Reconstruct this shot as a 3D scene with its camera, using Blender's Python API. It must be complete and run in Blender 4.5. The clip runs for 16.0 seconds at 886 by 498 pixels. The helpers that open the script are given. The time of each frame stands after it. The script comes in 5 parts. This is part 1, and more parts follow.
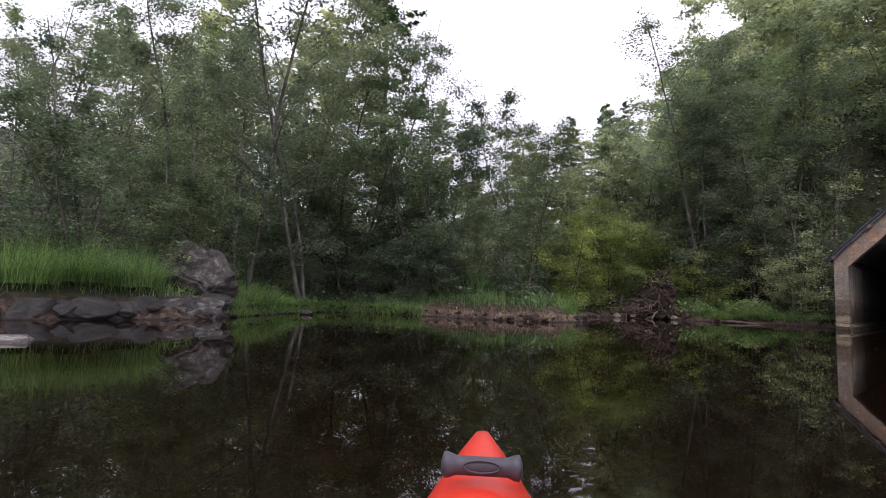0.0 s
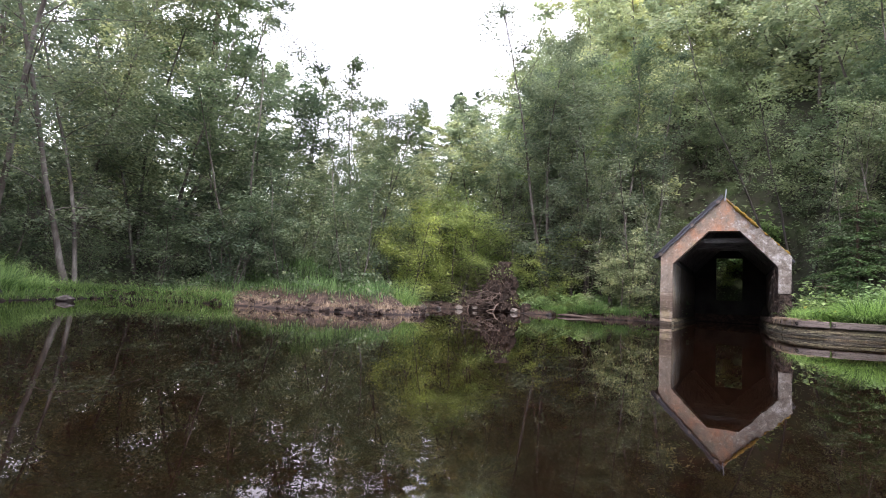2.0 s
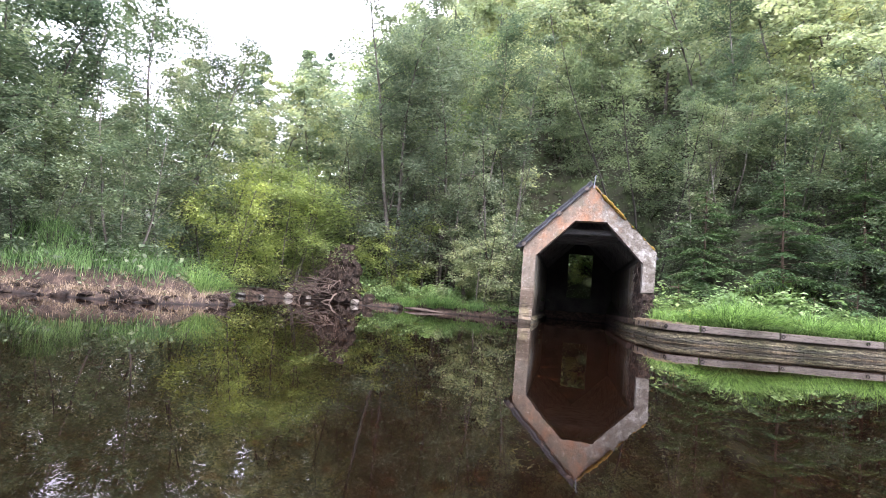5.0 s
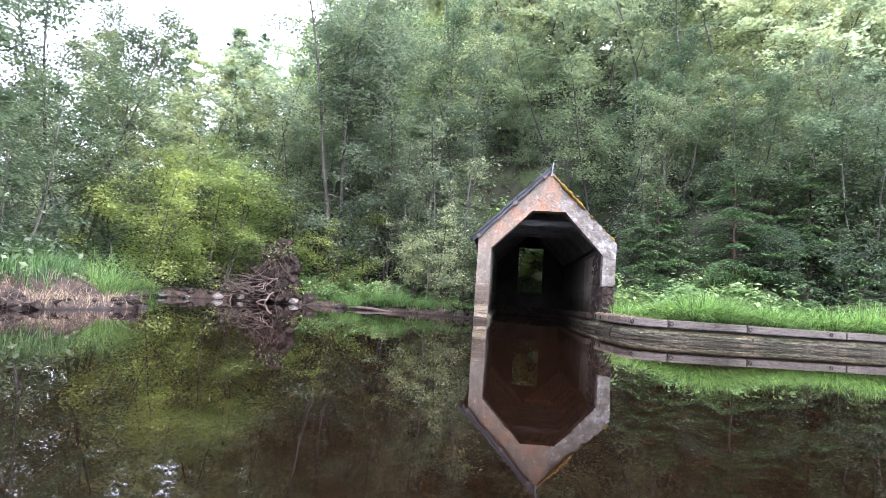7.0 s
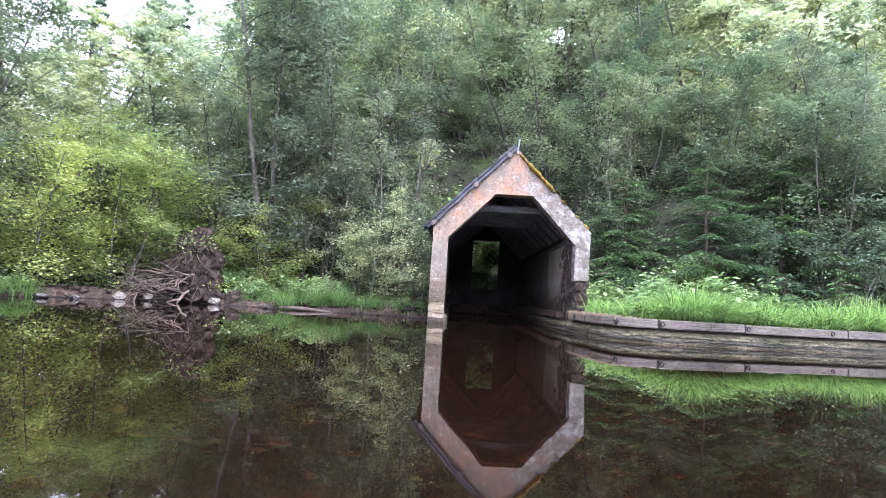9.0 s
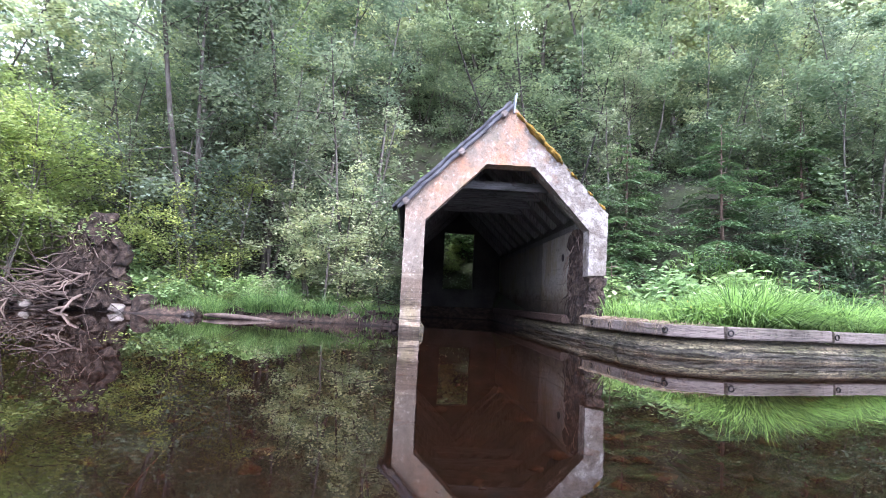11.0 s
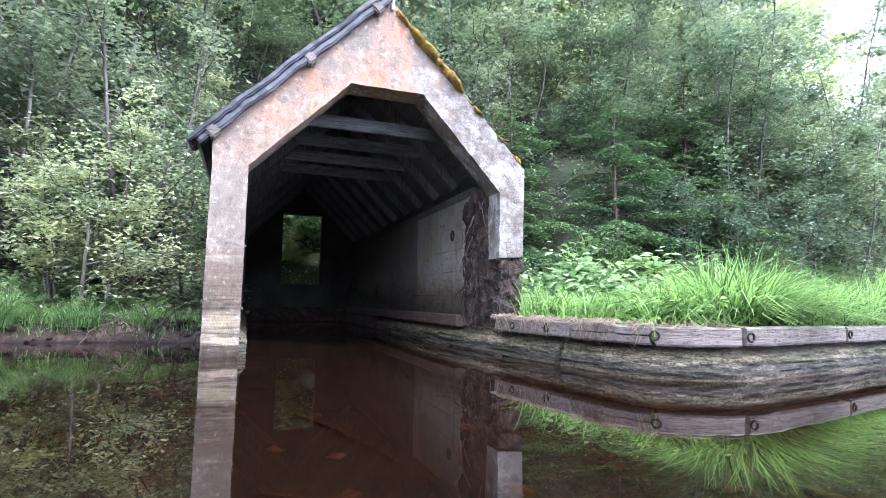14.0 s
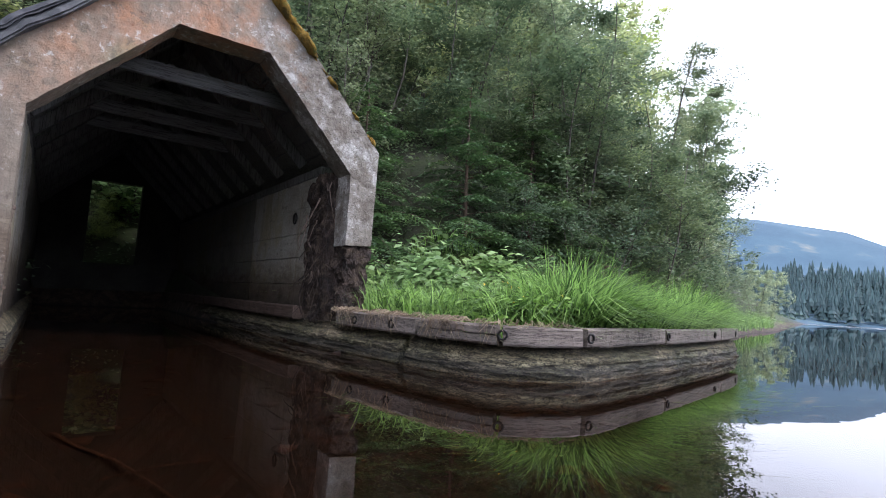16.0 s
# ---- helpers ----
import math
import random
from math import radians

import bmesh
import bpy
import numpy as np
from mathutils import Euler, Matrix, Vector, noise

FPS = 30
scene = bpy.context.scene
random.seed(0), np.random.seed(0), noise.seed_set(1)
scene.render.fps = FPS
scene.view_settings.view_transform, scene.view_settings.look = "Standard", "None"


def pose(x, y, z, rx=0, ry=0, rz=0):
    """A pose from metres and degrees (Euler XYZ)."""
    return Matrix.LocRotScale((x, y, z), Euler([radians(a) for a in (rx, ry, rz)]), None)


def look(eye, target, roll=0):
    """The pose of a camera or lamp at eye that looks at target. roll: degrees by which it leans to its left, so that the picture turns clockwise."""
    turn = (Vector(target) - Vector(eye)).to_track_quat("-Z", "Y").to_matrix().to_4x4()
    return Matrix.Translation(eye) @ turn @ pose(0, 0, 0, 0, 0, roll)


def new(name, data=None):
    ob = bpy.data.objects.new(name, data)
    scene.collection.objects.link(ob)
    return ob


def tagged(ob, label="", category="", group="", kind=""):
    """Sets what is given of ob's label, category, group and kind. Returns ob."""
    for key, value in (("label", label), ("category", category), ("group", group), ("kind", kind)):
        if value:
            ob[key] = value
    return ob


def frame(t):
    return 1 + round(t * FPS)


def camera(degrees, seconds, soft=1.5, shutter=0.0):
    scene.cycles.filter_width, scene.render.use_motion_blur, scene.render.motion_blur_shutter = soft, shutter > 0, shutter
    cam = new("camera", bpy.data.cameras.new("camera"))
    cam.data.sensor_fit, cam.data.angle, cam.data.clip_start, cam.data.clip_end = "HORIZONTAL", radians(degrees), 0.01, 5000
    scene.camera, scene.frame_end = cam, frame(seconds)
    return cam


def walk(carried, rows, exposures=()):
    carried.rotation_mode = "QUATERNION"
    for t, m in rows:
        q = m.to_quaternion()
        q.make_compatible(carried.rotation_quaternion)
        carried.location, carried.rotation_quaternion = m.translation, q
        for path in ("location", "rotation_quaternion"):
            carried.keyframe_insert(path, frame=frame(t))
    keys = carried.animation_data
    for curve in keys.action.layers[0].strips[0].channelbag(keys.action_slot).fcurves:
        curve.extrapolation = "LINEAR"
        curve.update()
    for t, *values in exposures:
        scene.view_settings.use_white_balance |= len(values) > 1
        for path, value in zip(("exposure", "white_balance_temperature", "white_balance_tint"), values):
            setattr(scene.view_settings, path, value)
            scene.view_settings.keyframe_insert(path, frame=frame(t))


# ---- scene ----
# Camera: on a kayak's deck, half a metre above the water. Rows: seconds, x, y, yaw, pitch, roll.
cam = camera(79.0, 16.0, 0.9)
EYE = 0.5
ROWS = [
    (0, 1.207, -17.861, 44.92, 5.31, 1.83),
    (0.5, 0.976, -17.531, 41.93, 5.27, 2.06),
    (1, 0.776, -17.195, 38.25, 5.21, 2.09),
    (1.5, 0.610, -16.767, 34.25, 5.18, 2.26),
    (2, 0.431, -16.119, 29.17, 4.89, 3.06),
    (2.5, 0.255, -15.426, 24.97, 4.87, 3.49),
    (3, 0.092, -14.806, 21.20, 4.87, 3.93),
    (3.5, -0.055, -14.312, 18.28, 4.83, 4.25),
    (4, -0.182, -13.935, 15.86, 4.85, 4.75),
    (6.5, -0.747, -12.601, 9.73, 5.10, 4.32),
    (7, -0.821, -12.340, 7.10, 5.07, 4.04),
    (7.5, -0.869, -12.049, 4.58, 4.96, 3.86),
    (8, -0.927, -11.646, 2.58, 4.96, 3.72),
    (10.5, -1.352, -8.580, -0.49, 5.49, 2.95),
    (11, -1.395, -7.981, -3.14, 5.51, 2.82),
    (11.5, -1.403, -7.417, -6.03, 5.56, 2.68),
    (12, -1.393, -6.884, -8.35, 5.47, 2.50),
    (12.5, -1.359, -6.314, -9.98, 5.54, 2.51),
    (13, -1.311, -5.803, -11.56, 5.63, 2.19),
    (13.5, -1.254, -5.371, -14.81, 5.75, 1.27),
    (14, -1.198, -5.053, -19.89, 5.73, 1.06),
    (14.5, -1.140, -4.856, -25.88, 5.65, 1.00),
    (15, -1.062, -4.811, -30.91, 5.78, 1.98),
    (15.5, -1.013, -4.772, -34.08, 5.71, 2.90),
    (16, -0.997, -4.678, -36.07, 5.58, 3.33),
]


def aim(x, y, yaw, pitch, roll):
    a, b = radians(yaw), radians(pitch)
    eye = Vector((x, y, EYE))
    return look(eye, eye + Vector((-math.sin(a) * math.cos(b), math.cos(a) * math.cos(b), math.sin(b))), roll)


EXPOSURES = [(0.0, -0.9, 6600, 25), (0.5, -0.65, 6600, 25), (1.0, -0.2, 6600, 25), (1.5, 0.1, 6600, 25), (2.0, 0.3, 6600, 24),
             (2.5, 0.5, 6600, 23), (3.5, 0.75, 6600, 23), (7.0, 1.1, 5950, 22), (10.5, 1.38, 5750, 26), (12.5, 1.6, 5650, 24),
             (13.5, 1.55, 5550, 21), (14.5, 1.33, 5700, 20), (15.0, 0.9, 5900, 16), (15.5, 0.36, 6050, 17), (16.0, 0.05, 6100, 18)]
walk(cam, [(t, aim(*row)) for t, *row in ROWS], EXPOSURES)

# World: a bright overcast sky, with a weak wide sun behind the cloud.
SUN_EL, SUN_AZ = radians(52), radians(150)
world = bpy.data.worlds.new("sky")
scene.world = world
world.use_nodes = True
wn, wl = world.node_tree.nodes, world.node_tree.links
wn.clear()
sky = wn.new("ShaderNodeTexSky")
sky.sky_type, sky.sun_disc, sky.sun_elevation, sky.sun_rotation = "NISHITA", False, SUN_EL, SUN_AZ
sky.dust_density, sky.ozone_density = 3.0, 1.0
cloud = wn.new("ShaderNodeTexNoise")
cloud.inputs["Scale"].default_value, cloud.inputs["Detail"].default_value = 2.2, 5.0
ramp = wn.new("ShaderNodeValToRGB")
ramp.color_ramp.elements[0].position, ramp.color_ramp.elements[1].position = 0.3, 0.75
ramp.color_ramp.elements[0].color, ramp.color_ramp.elements[1].color = (24.5, 26.5, 30.5, 1), (32.5, 33.8, 36.5, 1)
mix = wn.new("ShaderNodeMix")
mix.data_type = "RGBA"
mix.inputs["Factor"].default_value = 0.88
bg = wn.new("ShaderNodeBackground")
bg.inputs["Strength"].default_value = 0.105
wo = wn.new("ShaderNodeOutputWorld")
wl.new(cloud.outputs["Fac"], ramp.inputs["Fac"])
wl.new(sky.outputs["Color"], mix.inputs["A"])
wl.new(ramp.outputs["Color"], mix.inputs["B"])
wl.new(mix.outputs["Result"], bg.inputs["Color"])
wl.new(bg.outputs["Background"], wo.inputs["Surface"])
sun = new("sun", bpy.data.lights.new("sun", "SUN"))
sun.data.energy, sun.data.angle, sun.data.color = 2.2, radians(14), (1.0, 0.96, 0.9)
sun.matrix_world = look((0, 0, 0), (-math.sin(SUN_AZ) * math.cos(SUN_EL), -math.cos(SUN_AZ) * math.cos(SUN_EL), -math.sin(SUN_EL)))


# ---- materials ----
def material(name, base=(0.5, 0.5, 0.5), rough=0.7, metal=0.0):
    m = bpy.data.materials.new(name)
    m.use_nodes = True
    b = m.node_tree.nodes["Principled BSDF"]
    b.inputs["Base Color"].default_value = (*base, 1)
    b.inputs["Roughness"].default_value, b.inputs["Metallic"].default_value = rough, metal
    return m, m.node_tree.nodes, m.node_tree.links, b


def noise_node(n, l, scale, detail=6.0, rough=0.6, stretch=None, coord="Object"):
    tex = n.new("ShaderNodeTexNoise")
    tex.inputs["Scale"].default_value, tex.inputs["Detail"].default_value, tex.inputs["Roughness"].default_value = scale, detail, rough
    c = n.new("ShaderNodeTexCoord")
    if stretch:
        mp = n.new("ShaderNodeMapping")
        mp.inputs["Scale"].default_value = stretch
        l.new(c.outputs[coord], mp.inputs["Vector"])
        l.new(mp.outputs["Vector"], tex.inputs["Vector"])
    else:
        l.new(c.outputs[coord], tex.inputs["Vector"])
    return tex


def ramp_node(n, l, fac, stops):
    r = n.new("ShaderNodeValToRGB")
    el = r.color_ramp.elements
    el.remove(el[1])
    el[0].position, el[0].color = stops[0][0], (*stops[0][1], 1)
    for p, c in stops[1:]:
        el.new(p).color = (*c, 1)
    l.new(fac, r.inputs["Fac"])
    return r.outputs["Color"]


def blend(n, l, fac, a, b, mode="MIX"):
    mx = n.new("ShaderNodeMix")
    mx.data_type, mx.blend_type = "RGBA", mode
    for value, key in ((fac, "Factor"), (a, "A"), (b, "B")):
        if isinstance(value, (int, float)):
            mx.inputs[key].default_value = value
        elif isinstance(value, tuple):
            mx.inputs[key].default_value = (*value, 1)
        else:
            l.new(value, mx.inputs[key])
    return mx.outputs["Result"]


def bumped(n, l, b, height, strength=0.5, distance=0.02):
    bp = n.new("ShaderNodeBump")
    bp.inputs["Strength"].default_value, bp.inputs["Distance"].default_value = strength, distance
    l.new(height, bp.inputs["Height"])
    l.new(bp.outputs["Normal"], b.inputs["Normal"])


def scaled(n, l, value, factor, add=0.0):
    k = n.new("ShaderNodeMath")
    k.operation = "MULTIPLY_ADD"
    k.inputs[1].default_value, k.inputs[2].default_value = factor, add
    l.new(value, k.inputs[0])
    return k.outputs["Value"]


def two_scale(name, stops, big, small, rough=0.85, bump=0.5, dist=0.02, dark=0.55, stretch=None, vary=0.0):
    """A surface with stains at one scale and grain at another."""
    m, n, l, b = material(name, rough=rough)
    t1, t2 = noise_node(n, l, big, 5, stretch=stretch), noise_node(n, l, small, 8, 0.7, stretch=stretch)
    c = ramp_node(n, l, t1.outputs["Fac"], stops)
    g = ramp_node(n, l, t2.outputs["Fac"], [(0.3, (dark, dark, dark)), (0.7, (1.15, 1.15, 1.15))])
    c = blend(n, l, 1.0, c, g, "MULTIPLY")
    if vary:
        info = n.new("ShaderNodeObjectInfo")
        v = ramp_node(n, l, info.outputs["Random"], [(0, (1 - vary,) * 3), (1, (1 + vary,) * 3)])
        c = blend(n, l, 1.0, c, v, "MULTIPLY")
    l.new(c, b.inputs["Base Color"])
    bumped(n, l, b, t2.outputs["Fac"], bump, dist)
    return m


def leafy(name, dark, light, trans=0.35, vary=0.25, rough=0.55, spread=1.0, sprays=0.0):
    """Thin leaves: they let part of the light through, and differ leaf by leaf, spray by spray and plant by plant."""
    m, n, l, b = material(name, rough=rough)
    geo, info = n.new("ShaderNodeNewGeometry"), n.new("ShaderNodeObjectInfo")
    mid = tuple(0.5 * (a + b) for a, b in zip(dark, light))
    stops = ((0.0, tuple(0.9 * v for v in dark)), (0.4, tuple(0.9 * v for v in mid)), (0.75, tuple(1.05 * v for v in light)), (1.0, tuple(min(0.6, 1.25 * v) for v in light)))
    c = ramp_node(n, l, geo.outputs["Random Per Island"], [(at, tuple(m_ + spread * (v - m_) for m_, v in zip(mid, q))) for at, q in stops])
    if sprays:
        tone = noise_node(n, l, sprays, 4, 0.6)
        c = blend(n, l, 1.0, c, ramp_node(n, l, tone.outputs["Fac"], [(0.32, (0.5, 0.58, 0.6)), (0.5, (0.97, 0.98, 0.98)), (0.68, (1.36, 1.28, 1.12))]), "MULTIPLY")
    v = ramp_node(n, l, info.outputs["Random"], [(0, (1 - vary, 1 - vary * 0.8, 1 - vary * 0.6)), (1, (1 + vary, 1 + vary * 0.7, 1 + vary * 0.3))])
    c = blend(n, l, 1.0, c, v, "MULTIPLY")
    l.new(c, b.inputs["Base Color"])
    b.inputs["Specular IOR Level"].default_value = 0.3
    tr = n.new("ShaderNodeBsdfTranslucent")
    l.new(blend(n, l, 1.0, c, (1.0, 1.08, 0.9), "MULTIPLY"), tr.inputs["Color"])
    mx = n.new("ShaderNodeMixShader")
    mx.inputs["Fac"].default_value = trans
    l.new(b.outputs["BSDF"], mx.inputs[1])
    l.new(tr.outputs["BSDF"], mx.inputs[2])
    l.new(mx.outputs["Shader"], n["Material Output"].inputs["Surface"])
    return m


def water_material():
    """Still peaty water: clear, stained brown, with faint ripples."""
    m, n, l, b = material("peaty_water", (0.34, 0.16, 0.075), 0.0)
    b.inputs["Transmission Weight"].default_value, b.inputs["IOR"].default_value = 1.0, 1.33
    t = noise_node(n, l, 1.3, 3, 0.5)
    geo, sep = n.new("ShaderNodeNewGeometry"), n.new("ShaderNodeSeparateXYZ")
    l.new(geo.outputs["Position"], sep.inputs["Vector"])
    # the open lake is ruffled by wind, the cove lies still
    open_lake = ramp_node(n, l, scaled(n, l, sep.outputs["X"], 0.001), [(0.11, (0.004, 0.004, 0.004)), (0.16, (1, 1, 1))])
    bp = n.new("ShaderNodeBump")
    bp.inputs["Distance"].default_value = 0.25
    l.new(t.outputs["Fac"], bp.inputs["Height"])
    l.new(open_lake, bp.inputs["Strength"])
    l.new(bp.outputs["Normal"], b.inputs["Normal"])
    return m


def mask(n, l, value, lo, hi):
    return ramp_node(n, l, value, [(lo, (0, 0, 0)), (hi, (1, 1, 1))])


def height_wobble(n, l, sep, wobble, amount):
    """Height with a ragged edge, for tide lines and stains."""
    k = n.new("ShaderNodeMath")
    k.operation = "ADD"
    l.new(sep.outputs["Z"], k.inputs[0])
    l.new(scaled(n, l, wobble, amount, -0.5 * amount), k.inputs[1])
    return k.outputs["Value"]


def concrete_material(name):
    """Old cast concrete: beige skim, rust-pink about the gable, bare grey with white lichen on one side, tide lines at the foot."""
    m, n, l, b = material(name, rough=0.93)
    big, mid, small = noise_node(n, l, 1.2, 5, 0.6), noise_node(n, l, 4.5, 7, 0.65), noise_node(n, l, 17, 7, 0.68)
    fine = noise_node(n, l, 70, 5, 0.7)
    layers = noise_node(n, l, 6.0, 6, 0.65, (0.4, 0.4, 4.0))
    co, sep = n.new("ShaderNodeTexCoord"), n.new("ShaderNodeSeparateXYZ")
    l.new(co.outputs["Object"], sep.inputs["Vector"])
    c = ramp_node(n, l, big.outputs["Fac"], [(0.34, (0.244, 0.189, 0.138)), (0.48, (0.216, 0.18, 0.143)), (0.58, (0.17, 0.147, 0.118)), (0.68, (0.207, 0.179, 0.138))])
    # rust-pink wash, strongest high on the gable, with yellow-green algae beside it
    high = mask(n, l, scaled(n, l, sep.outputs["Z"], 0.25), 0.36, 0.6)
    wash = blend(n, l, 1.0, mask(n, l, noise_node(n, l, 1.7, 6, 0.65, (1, 1, 0.8)).outputs["Fac"], 0.42, 0.58), high, "MULTIPLY")
    c = blend(n, l, scaled(n, l, wash, 0.75), c, blend(n, l, mask(n, l, mid.outputs["Fac"], 0.4, 0.6), (0.35, 0.165, 0.085), (0.37, 0.23, 0.16)))
    c = blend(n, l, scaled(n, l, mask(n, l, noise_node(n, l, 1.9, 5, 0.6).outputs["Fac"], 0.56, 0.68), 0.45), c, (0.2, 0.185, 0.085))
    # the weather side has lost its skim: grey, cracked, scabbed white
    k = n.new("ShaderNodeMath")
    k.operation = "ADD"
    l.new(sep.outputs["X"], k.inputs[0])
    l.new(scaled(n, l, mid.outputs["Fac"], 1.4, -0.7), k.inputs[1])
    bare = mask(n, l, scaled(n, l, k.outputs["Value"], 0.25, 0.5), 0.56, 0.68)
    grey = ramp_node(n, l, mid.outputs["Fac"], [(0.36, (0.1, 0.086, 0.07)), (0.47, (0.17, 0.152, 0.13)), (0.55, (0.22, 0.205, 0.185)), (0.6, (0.33, 0.32, 0.3))])
    c = blend(n, l, bare, c, grey)
    # flaked patches and lichen scabs with ragged edges
    scab = blend(n, l, 1.0, mask(n, l, small.outputs["Fac"], 0.565, 0.6), mask(n, l, mid.outputs["Fac"], 0.46, 0.57), "MULTIPLY")
    c = blend(n, l, scaled(n, l, scab, 0.65), c, (0.47, 0.46, 0.43))
    flake = mask(n, l, noise_node(n, l, 7.5, 6, 0.7).outputs["Fac"], 0.57, 0.59)
    c = blend(n, l, scaled(n, l, flake, 0.6), c, (0.14, 0.115, 0.09))
    grime = mask(n, l, noise_node(n, l, 2.6, 7, 0.7, (1.6, 1, 0.5)).outputs["Fac"], 0.5, 0.66)
    c = blend(n, l, scaled(n, l, grime, 0.5), c, (0.13, 0.105, 0.08))
    vein = noise_node(n, l, 6.5, 6, 0.7, (0.8, 0.8, 1.6))
    lines = ramp_node(n, l, vein.outputs["Fac"], [(0.478, (1, 1, 1)), (0.49, (0.45, 0.42, 0.4)), (0.496, (0.45, 0.42, 0.4)), (0.508, (1, 1, 1))])
    c = blend(n, l, scaled(n, l, bare, 0.9, 0.1), c, blend(n, l, 1.0, c, lines, "MULTIPLY"))
    c = blend(n, l, 1.0, c, ramp_node(n, l, small.outputs["Fac"], [(0.32, (0.72, 0.7, 0.68)), (0.45, (0.98, 0.98, 0.98)), (0.65, (1.1, 1.1, 1.1))]), "MULTIPLY")
    c = blend(n, l, 1.0, c, ramp_node(n, l, fine.outputs["Fac"], [(0.3, (0.72, 0.7, 0.68)), (0.42, (0.98, 0.98, 0.98)), (0.65, (1.08, 1.08, 1.08))]), "MULTIPLY")
    # tide lines: layered stains up to a metre above the water, scoured bare at the foot
    hz = height_wobble(n, l, sep, blend(n, l, 0.55, mid.outputs["Color"], layers.outputs["Color"]), 0.3)
    tide = ramp_node(n, l, hz, [(0.0, (0.14, 0.12, 0.1)), (0.09, (0.3, 0.28, 0.26)), (0.15, (1.25, 1.22, 1.18)), (0.19, (0.45, 0.43, 0.41)), (0.27, (1.05, 1.03, 1.0)), (0.36, (0.75, 0.72, 0.7)), (0.42, (0.42, 0.38, 0.35)), (0.62, (0.5, 0.455, 0.42)), (0.8, (0.62, 0.57, 0.53)), (0.87, (1.12, 1.1, 1.06)), (0.9, (0.72, 0.68, 0.64)), (0.96, (1, 1, 1))])
    c = blend(n, l, 1.0, c, tide, "MULTIPLY")
    band = noise_node(n, l, 5.0, 6, 0.7, (0.5, 0.5, 9.0))
    low = ramp_node(n, l, sep.outputs["Z"], [(0.3, (1, 1, 1)), (1.0, (0, 0, 0))])
    c = blend(n, l, scaled(n, l, low, 0.85), c, blend(n, l, 1.0, c, ramp_node(n, l, band.outputs["Fac"], [(0.38, (0.4, 0.37, 0.35)), (0.48, (0.95, 0.94, 0.93)), (0.62, (1.5, 1.48, 1.42))]), "MULTIPLY"))
    l.new(c, b.inputs["Base Color"])
    h = blend(n, l, 0.35, small.outputs["Color"], fine.outputs["Color"])
    bumped(n, l, b, h, 0.9, 0.025)
    return m


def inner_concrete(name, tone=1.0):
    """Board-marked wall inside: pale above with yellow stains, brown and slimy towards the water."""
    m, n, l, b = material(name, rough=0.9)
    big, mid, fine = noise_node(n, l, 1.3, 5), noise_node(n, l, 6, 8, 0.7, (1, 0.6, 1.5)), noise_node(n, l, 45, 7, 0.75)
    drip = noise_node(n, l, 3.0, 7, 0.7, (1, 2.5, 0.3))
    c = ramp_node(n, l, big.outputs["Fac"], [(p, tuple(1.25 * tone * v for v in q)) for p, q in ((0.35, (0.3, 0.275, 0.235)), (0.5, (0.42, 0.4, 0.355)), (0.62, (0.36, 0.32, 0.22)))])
    c = blend(n, l, scaled(n, l, mask(n, l, drip.outputs["Fac"], 0.52, 0.66), 0.6), c, (0.2, 0.165, 0.085))
    c = blend(n, l, scaled(n, l, mask(n, l, mid.outputs["Fac"], 0.56, 0.62), 0.7), c, (0.17, 0.15, 0.125))
    co, sep = n.new("ShaderNodeTexCoord"), n.new("ShaderNodeSeparateXYZ")
    l.new(co.outputs["Object"], sep.inputs["Vector"])
    hz = height_wobble(n, l, sep, mid.outputs["Fac"], 0.7)
    c = blend(n, l, 1.0, c, ramp_node(n, l, hz, [(0.3, (0.12, 0.09, 0.07)), (0.62, (0.4, 0.34, 0.28)), (0.8, (0.85, 0.82, 0.78)), (1.0, (1, 1, 1))]), "MULTIPLY")
    c = blend(n, l, 1.0, c, ramp_node(n, l, fine.outputs["Fac"], [(0.33, (0.55, 0.54, 0.52)), (0.65, (1.15, 1.15, 1.15))]), "MULTIPLY")
    l.new(c, b.inputs["Base Color"])
    bumped(n, l, b, blend(n, l, 0.5, mid.outputs["Color"], fine.outputs["Color"]), 0.8, 0.02)
    return m


def old_timber(name, tone, stretch=(1, 14, 14), vary=0.15):
    m, n, l, b = material(name, rough=0.85)
    grain, patch = noise_node(n, l, 3.0, 9, 0.7, stretch), noise_node(n, l, 1.5, 4)
    c = ramp_node(n, l, grain.outputs["Fac"], [(0.3, tuple(0.45 * v for v in tone)), (0.5, tone), (0.75, tuple(1.35 * v for v in tone))])
    c = blend(n, l, 1.0, c, ramp_node(n, l, patch.outputs["Fac"], [(0.3, (0.7, 0.72, 0.68)), (0.7, (1.1, 1.08, 1.05))]), "MULTIPLY")
    info = n.new("ShaderNodeObjectInfo")
    c = blend(n, l, 1.0, c, ramp_node(n, l, info.outputs["Random"], [(0, (1 - vary,) * 3), (1, (1 + vary,) * 3)]), "MULTIPLY")
    # checks along the grain
    split = noise_node(n, l, 1.1, 6, 0.6, tuple(1.8 * v for v in stretch))
    c = blend(n, l, 1.0, c, ramp_node(n, l, split.outputs["Fac"], [(0.47, (1, 1, 1)), (0.495, (0.22, 0.2, 0.2)), (0.52, (1, 1, 1))]), "MULTIPLY")
    l.new(c, b.inputs["Base Color"])
    bumped(n, l, b, grain.outputs["Fac"], 0.9, 0.012)
    return m


